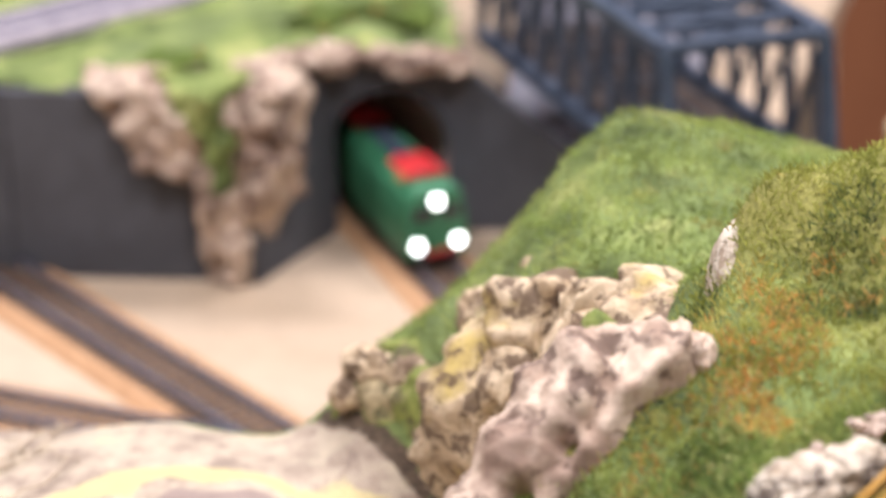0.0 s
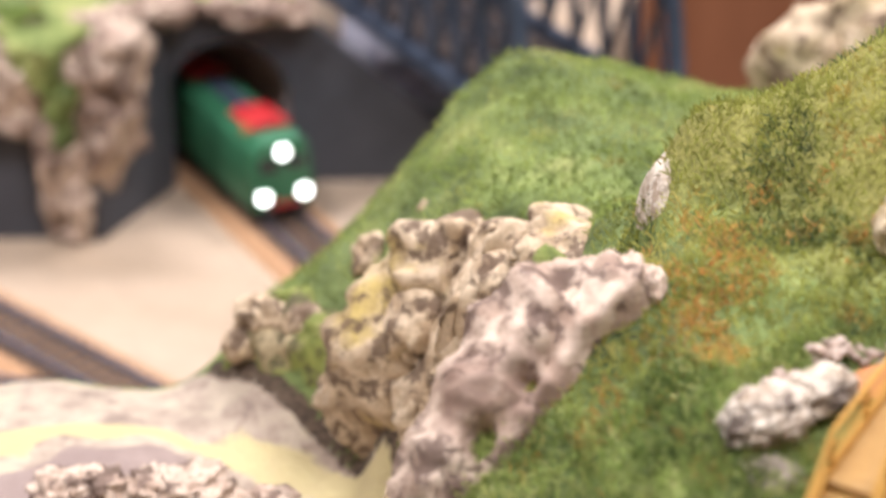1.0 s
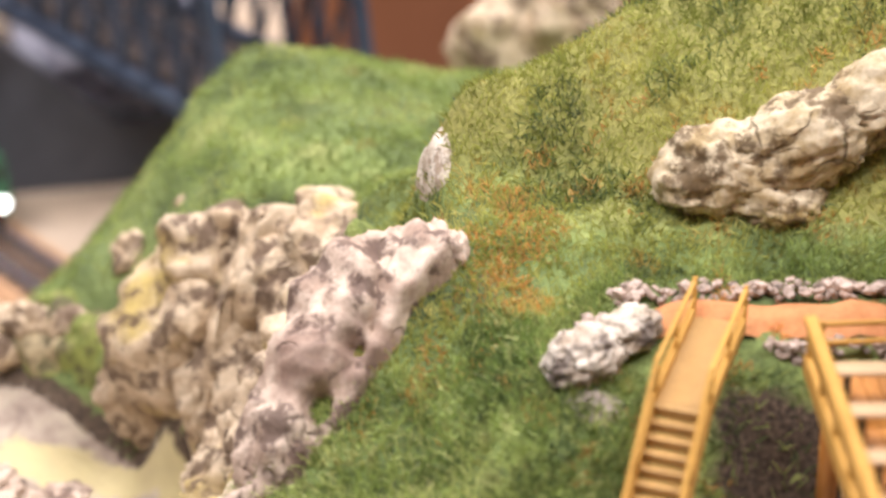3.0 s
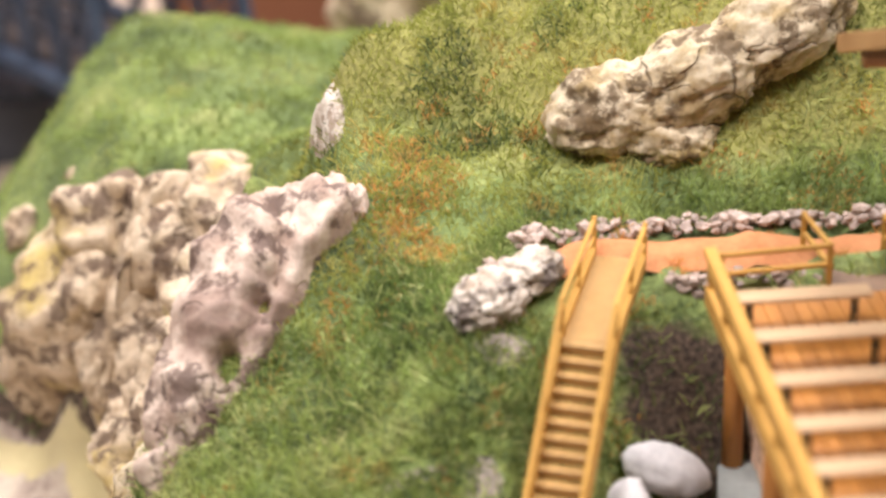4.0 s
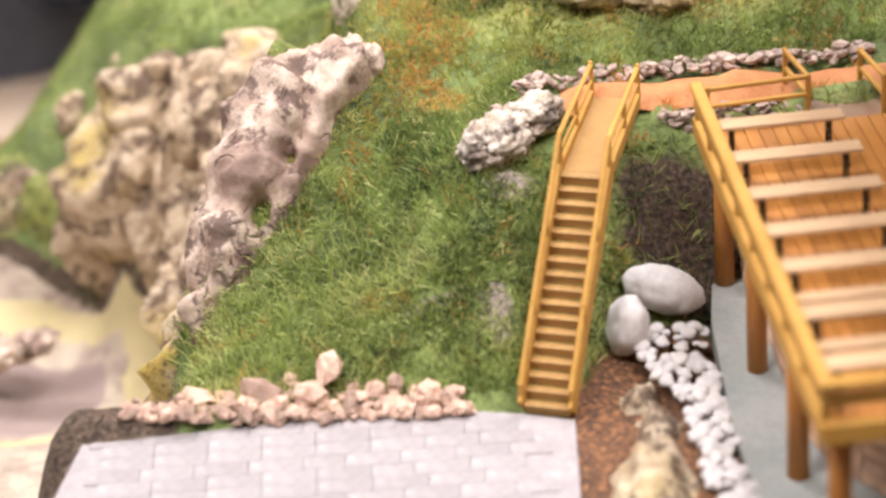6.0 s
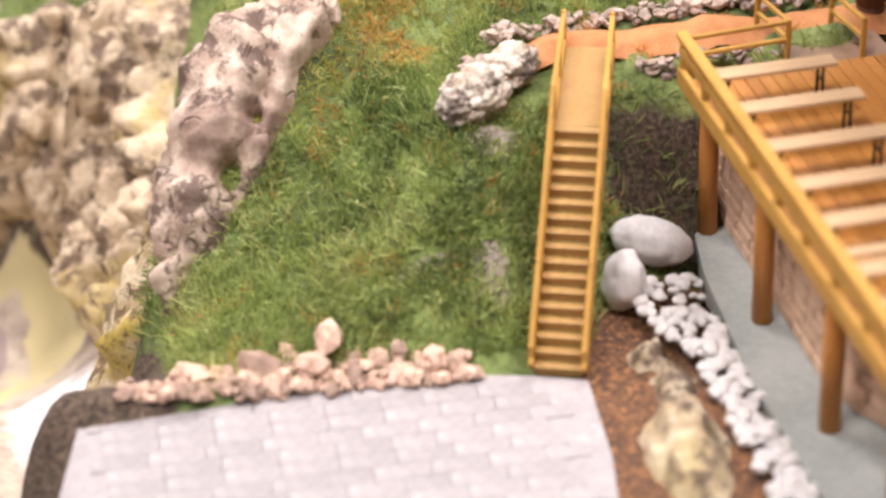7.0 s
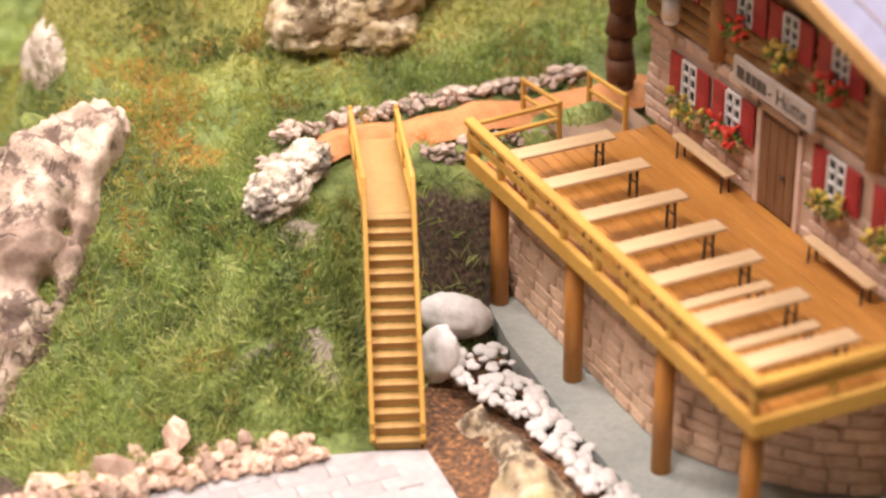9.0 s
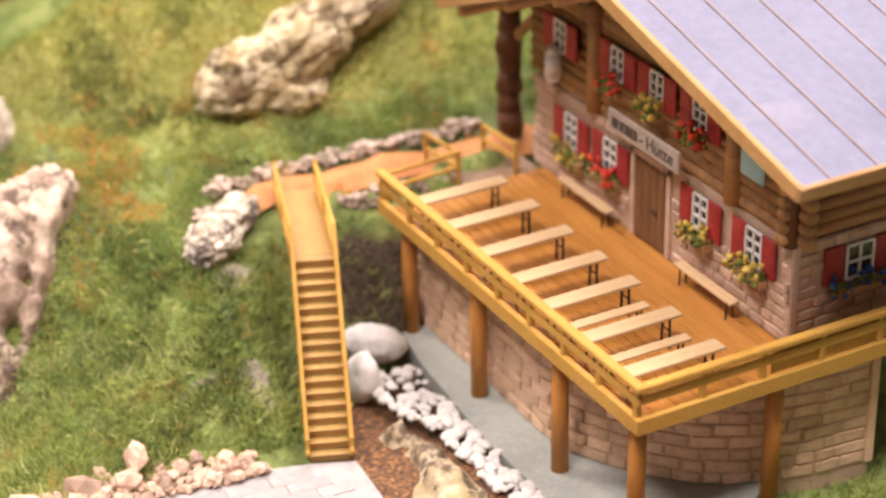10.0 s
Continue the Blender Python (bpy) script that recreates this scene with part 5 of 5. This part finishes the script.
def track(points, name, label, sleepers, bed=1.75, gauge=1.65):
    """A track on a cork bed along a straight line."""
    a, b = Vector((*points[0], 0)), Vector((*points[1], 0))
    d = (b - a).normalized()
    turn = math.degrees(math.atan2(-d.x, d.y))
    t = thing(name, a.x, a.y, GROUND, label, "railway track", rz=turn)
    length = (b - a).length
    bm = bmesh.new()
    v = [bm.verts.new((x, y, z)) for y in (0, length) for x, z in ((-bed - 0.45, 0), (-bed, 0.35), (bed, 0.35), (bed + 0.45, 0))]
    for k in range(3):
        bm.faces.new((v[k], v[k + 1], v[k + 5], v[k + 4]))
    part("roadbed", bm, "cork", t)
    sl = part("sleeper", boxed(-1.35, -0.16, 0.34, 1.35, 0.16, 0.48), "sleeper", t)
    for k in range(sleepers):
        m = at(0, 0.2 + k * length / sleepers, 0)
        if k:
            twin(sl, m)
        else:
            sl.matrix_basis = m
    for s in (-1, 1):
        part("rail", boxed(s * gauge / 2 - 0.05, 0, 0.48, s * gauge / 2 + 0.05, length, 0.74), "rail", t)
    return t


track([(-14.9, 46.2), (-42.7, 81.1)], "railway_track", "dark railway track on cork leading into the tunnel", 68)
track([(-24.6, 42.6), (-58.6, 64.8)], "railway_track", "railway track with grey rails on a cork bed", 64)
track([(-28.5, 43.4), (-60.0, 46.2)], "railway_track", "railway track at the edge of the board", 48)

loco = thing("locomotive", -26.0, 60.1, GROUND + 0.74, "green electric locomotive with red roof gear and lit headlamps", "locomotive", rz=38.5)
K = 1.5  # the locomotive's drawing is scaled to the wider gauge
L = 9.6


def loco_part(name, bm, mat, parent, label="", smooth=False):
    bm.transform(Matrix.Scale(K, 4))
    return part(name, bm, mat, parent, label, smooth)


bm = bmesh.new()
prof = [(-0.95, 0.35), (0.95, 0.35), (0.97, 1.5), (0.88, 2.1), (0.6, 2.42), (-0.6, 2.42), (-0.88, 2.1), (-0.97, 1.5)]
rings = []
for y, k in ((0.0, 0.90), (0.35, 1.0), (L - 0.35, 1.0), (L, 0.90)):
    rings.append([bm.verts.new((x * k, y, 0.35 + (z - 0.35) * (0.94 + 0.06 * (k > 0.95)))) for x, z in prof])
for a, b in zip(rings, rings[1:]):
    for k in range(8):
        bm.faces.new((a[k], a[(k + 1) % 8], b[(k + 1) % 8], b[k]))
bm.faces.new(rings[0][::-1])
bm.faces.new(rings[-1])
bmesh.ops.recalc_face_normals(bm, faces=bm.faces)
loco_part("body", bm, "loco_green", loco)
loco_part("underframe", boxed(-0.8, 0.2, 0.02, 0.8, L - 0.2, 0.36, 0.05), "loco_dark", loco)
for y in (1.4, 3.0, 6.6, 8.2):
    for s in (-1, 1):
        loco_part("wheel", rod(bmesh.new(), (s * 0.42, y, 0.32), (s * 0.56, y, 0.32), 0.34, None, 18), "loco_dark", loco, smooth=True)
for y0 in (0.75, 5.4):
    pan = loco_part("pantograph", boxed(-0.62, y0, 2.46, 0.62, y0 + 1.6, 2.56, 0.03), "loco_red", loco, "folded red pantograph")
    loco_part("arm", bar(bmesh.new(), (-0.45, y0 + 0.1, 2.62), (0.45, y0 + 0.1, 2.62), 0.1), "loco_red", pan)
    loco_part("arm", bar(bmesh.new(), (-0.45, y0 + 1.5, 2.62), (0.45, y0 + 1.5, 2.62), 0.1), "loco_red", pan)
    loco_part("arm", bar(bmesh.new(), (-0.3, y0 + 0.1, 2.64), (-0.3, y0 + 1.5, 2.64), 0.08), "loco_red", pan)
    loco_part("arm", bar(bmesh.new(), (0.3, y0 + 0.1, 2.64), (0.3, y0 + 1.5, 2.64), 0.08), "loco_red", pan)
loco_part("roof_walkway", boxed(-0.3, 2.5, 2.43, 0.3, 5.2, 2.5, 0.02), "steel", loco)
for x, z in ((-0.62, 0.72), (0.62, 0.72), (0.0, 2.02)):
    loco_part("headlamp", rod(bmesh.new(), (x, -0.06, z), (x, 0.12, z), 0.17, None, 16), "glow", loco, "lit white headlamp")
for s in (-1, 1):
    loco_part("windscreen", boxed(s * 0.42 - 0.3, -0.02, 1.45, s * 0.42 + 0.3, 0.06, 1.85, 0.02), "pane", loco)
    loco_part("buffer", rod(bmesh.new(), (s * 0.5, -0.25, 0.35), (s * 0.5, 0.1, 0.35), 0.12, None, 12), "loco_dark", loco)
loco_part("bumper_stripe", boxed(-0.5, -0.03, 0.36, 0.5, 0.03, 0.5, 0.01), "loco_red", loco)
loco_part("horn", rod(bmesh.new(), (-0.7, 1.0, 2.4), (-0.7, 1.0, 2.62), 0.13, 0.09, 10), "verge", loco)

# walls and tunnel
wall = thing("retaining_wall", -60.0, 53.05, GROUND, "slate grey retaining wall of smooth panels", "retaining wall", rz=11.0)
for k, (x0, x1) in enumerate(((0, 16.3), (16.35, 27.2))):
    part("panel", boxed(x0, 0, 0, x1, 0.7, 8.6, 0.03), "grey_wall", wall)
portal = thing("tunnel_portal", -34.2, 63.8, GROUND, "dark grey tunnel portal with an arched mouth", "tunnel", rz=13.0)
bm = bmesh.new()
cx, r, spring = 4.65, 2.6, 4.15
arc = [(cx - r, 0.0)] + [(cx - r * math.cos(radians(a)), spring + r * math.sin(radians(a))) for a in range(0, 181, 12)] + [(cx + r, 0.0)]
outer = [(0, 0)] + [(0, 8.1)] + [(2.6, 8.3), (6.9, 8.2), (8.5, 7.6), (8.5, 0)]
front = [bm.verts.new((x, 0, z)) for x, z in outer]
mouth = [bm.verts.new((x, 0, z)) for x, z in arc]
loop = front + mouth[::-1]
for k in range(len(front) - 1):
    bm.edges.new((front[k], front[k + 1]))
for k in range(len(mouth) - 1):
    bm.edges.new((mouth[k], mouth[k + 1]))
bm.edges.new((front[0], mouth[0]))
bm.edges.new((front[-1], mouth[-1]))
bmesh.ops.triangle_fill(bm, edges=bm.edges[:], use_beauty=True)
ext = bmesh.ops.extrude_face_region(bm, geom=bm.faces[:])
bmesh.ops.translate(bm, vec=(0, 0.8, 0), verts=[g for g in ext["geom"] if isinstance(g, bmesh.types.BMVert)])
bmesh.ops.recalc_face_normals(bm, faces=bm.faces)
part("face", bm, "grey_wall", portal)
bm = bmesh.new()
a0 = [bm.verts.new((x, 0.8, z)) for x, z in arc]
a1 = [bm.verts.new((x - 8.5, 16.0, z)) for x, z in arc]
for k in range(len(arc) - 1):
    bm.faces.new((a0[k], a0[k + 1], a1[k + 1], a1[k]))
part("lining", bm, "tunnel_in", portal, "reddish brown tunnel lining")
for k in range(2, 17):
    x, z = arc[k - 1]
    a = math.atan2(z - spring, x - cx)
    m = Matrix.Translation((cx, 0, spring)) @ Matrix.Rotation(-a + math.pi / 2, 4, "Y")
    part("voussoir", boxed(-0.21, -0.06, r + 0.02, 0.21, 0.2, r + 0.62, 0.03, m), "grey_wall", portal)
bm = bmesh.new()
side_a = [bm.verts.new((x, 0.1, z)) for x, z in ((8.5, 0), (26, 0), (26, 2.2), (13.5, 3.0), (8.5, 7.4))]
side_b = [bm.verts.new((v.co.x, 0.8, v.co.z)) for v in side_a]
bm.faces.new(side_a)
bm.faces.new(side_b[::-1])
for k in range(5):
    bm.faces.new((side_a[k], side_b[k], side_b[(k + 1) % 5], side_a[(k + 1) % 5]))
bmesh.ops.recalc_face_normals(bm, faces=bm.faces)
part("wing_wall", bm, "grey_wall", portal)
part("wing_wall", bar(bmesh.new(), (1.9, -0.02, 4.0), (-0.85, -5.8, 4.0), 0.5, 8.0, 0.03), "grey_wall", portal)

# plateau above the tunnel
def plateau():
    xs, ys = np.arange(-75, -24, 0.6), np.arange(52.0, 96, 0.6)
    verts, faces = [], []
    for y in ys:
        for x in xs:
            edge = y - (58.2 + 0.194 * (x + 35))
            z = -8.3 + 0.4 * noise.fractal((x * 0.22, y * 0.22, 4), 1, 2, 3) * min(1, max(0, edge) / 3 + 0.3) + 0.05 * max(0, y - 66)
            verts.append((x * S, y * S, z * S))
    nx = len(xs)
    for j in range(len(ys) - 1):
        for i in range(nx - 1):
            x, y = xs[i], ys[j]
            front = 58.1 + 0.194 * (x + 35) if x < -34.6 else 64.4 + 0.231 * (x + 32)
            if y < front or x > -26.5 - 0.35 * (y - 64):
                continue
            a = j * nx + i
            faces.append((a, a + 1, a + nx + 1, a + nx))
    me = bpy.data.meshes.new("plateau")
    me.from_pydata(verts, [], faces)
    me.materials.append(M["scenery"])
    for p in me.polygons:
        p.use_smooth = True
    tagged(new("plateau", me), "grassed plateau above the tunnel", kind="structure")


plateau()
rock("rock_outcrop", "rock_mauve", string((-34.4, 60.2, -8.3), (-31.8, 64.0, -8.5), 4, (1.1, 1.0, 0.7), (0, 10, 0), 170, 0.15) + string((-31.0, 64.4, -8.6), (-26.6, 65.4, -8.9), 5, (0.9, 0.8, 0.55), (0, 5, 13), 190, 0.15), "brown rocks along the top of the tunnel portal", 4, 0.36, 0.2, 1.5)
for sx, sy, sr in ((-37.6, 59.6, 1.5), (-30.5, 69.5, 2.2), (-33.5, 67.5, 1.4)):
    bm = bmesh.new()
    for k in range(9):
        lump(bm, (sx + rnd.uniform(-1, 1) * sr * 0.7, sy + rnd.uniform(-1, 1) * sr * 0.7, -8.1), (sr * 0.42, sr * 0.42, 0.5), 200 + k + sx, level=3, rough=0.7, freq=2.6)
    tagged(part("shrub", bm, "turf", smooth=True), "low dark green shrub on the plateau", "shrub")
tb = thing("upper_track", -52.9, 53.5, -8.1, "mauve ballasted track on the plateau", "railway track", rz=-33.0)
part("ballast_bed", boxed(-2.1, 0, -0.4, 2.1, 60, 0.4, 0.2), "ballast", tb)
for s in (-0.825, 0.825):
    part("rail", boxed(s - 0.05, 0, 0.4, s + 0.05, 60, 0.62), "rail", tb)

# truss bridge
BT, AX, WD, H = Vector((-15.5, 56.2, -4.4)), Vector((-0.6, 0.8, 0)), Vector((5.6, 3.2, 0)), 5.4
bridge = thing("truss_bridge", BT.x, BT.y, BT.z - H, "blue-grey steel truss railway bridge", "bridge")
N, PITCH = 8, 2.5
for side in (0, 1):
    o = WD * side
    top, low = o + Vector((0, 0, H)), o
    part("top_chord", bar(bmesh.new(), top, top + AX * (N * PITCH), 0.58, 0.58), "steel", bridge)
    part("bottom_chord", bar(bmesh.new(), low - AX * 1.2, low + AX * (N * PITCH), 0.6, 0.66), "steel", bridge)
    part("end_post", bar(bmesh.new(), low - AX * 1.0, top, 0.52, 0.52), "steel", bridge)
    for k in range(1, N + 1):
        p = AX * (k * PITCH)
        part("post", bar(bmesh.new(), low + p, top + p, 0.34, 0.34, 0.02, (0, 1, 0)), "steel", bridge)
    for k in range(N):
        p, q = AX * (k * PITCH), AX * ((k + 1) * PITCH)
        part("diagonal", bar(bmesh.new(), top + p, low + q, 0.26, 0.2), "steel", bridge)
        part("hanger", bar(bmesh.new(), low + p, top + p.lerp(q, 0.5), 0.2, 0.16), "steel", bridge)
for k in range(0, N + 1):
    p = AX * (k * PITCH) + Vector((0, 0, H))
    part("cross_beam", bar(bmesh.new(), p, p + WD, 0.42, 0.46), "steel", bridge)
    if k < N:
        q = AX * ((k + 1) * PITCH) + Vector((0, 0, H))
        part("top_brace", bar(bmesh.new(), p, q + WD, 0.24, 0.18), "steel", bridge)
        part("top_brace", bar(bmesh.new(), p + WD, q, 0.24, 0.18), "steel", bridge)
dk = bmesh.new()
bar(dk, WD / 2 - AX * 1.2, WD / 2 + AX * (N * PITCH), 4.6, 0.36)
part("deck", dk, "sleeper", bridge)
for s in (0.375, 0.625):
    part("rail", bar(bmesh.new(), WD * s - AX * 1.2 + Vector((0, 0, 0.3)), WD * s + AX * (N * PITCH) + Vector((0, 0, 0.3)), 0.1, 0.18), "rail", bridge)
for k in range(24):
    p = AX * (k * 0.8 - 1.0) + Vector((0, 0, 0.17))
    part("sleeper", bar(bmesh.new(), p + WD * 0.22, p + WD * 0.78, 0.35, 0.12), "sleeper", bridge)
part("pier", bar(bmesh.new(), WD * 0.5 + Vector((0, 0, -0.3)), WD * 0.5 + Vector((0, 0, GROUND - BT.z + H)), 4.4, 2.0, 0.05, (0, 1, 0)), "grey_wall", bridge)

yard = thing("railway_yard", -25.2, 67.0, GROUND, "grey ballasted yard with tracks behind the bridge", "railway track", rz=13.0)
part("ballast_bed", boxed(0.0, 0, 0.0, 9.5, 44, 3.6, 0.1), "yard", yard)
for k in range(2):
    for s in (-0.825, 0.825):
        part("rail", bar(bmesh.new(), (2.5 + k * 4.6 + s, 0.5, 3.7), (2.5 + k * 4.6 + s, 43, 3.7), 0.12, 0.24), "rail", yard)

# behind: panel and far scenery
slab("backdrop_panel", -32, 240, -89.9, 250, 244, 110, "brown_panel", "brown wooden panel behind the layout")
# added dark panel, keeps the bright hall wall out of view
slab("backdrop_panel", -250, 241, -89.9, -32.2, 245, 110, "grey_wall", "added slate grey panel covering the pale hall wall")
rock("rock_outcrop", "rock", [((-4.4, 48.2, -3.9), (1.8, 1.4, 2.1), (0, 0, 0), 80), ((-2.0, 48.2, -3.0), (2.0, 1.4, 2.2), (0, 0, 0), 81)], "ochre rock crag beyond the slope")


# ---- stones of the walls ----
course_stones(base, LINE, 0.0, 2.95, 0.31, "base_stone", 5)
OPEN = [(HY - 8.78, 0.95, 1.05, 2.1), (HY - 7.02, 0.95, 1.1, 2.15), (HY - 3.30, 0.95, 1.25, 2.3), (HY - 1.30, 0.95, 1.3, 2.35), (HY - 5.35, 0.85, -1, 2.3)]
course_stones(house, [(0, HY), (0, 0)], 0.0, 2.3, 0.27, "house_stone", 9, lambda c, w, z: any(abs(c - o) < h + w / 2 - 0.1 and a < z < b for o, h, a, b in OPEN), 0.7)
course_stones(house, [(0.05, 0), (4.5, 0)], 0.0, 2.3, 0.27, "house_stone", 13, lambda c, w, z: abs(c - 1.7) < 1.0 + w / 2 - 0.1 and 1.15 < z < 2.25, 0.7)
part("corner_stone", boxed(5.55, -3.9, 0, 5.76, -3.64, 2.95, 0.03), "base_stone", base)
part("corner_stone", boxed(-0.09, -0.09, 0, 0.12, 0.12, 2.42, 0.03), "house_stone", house)
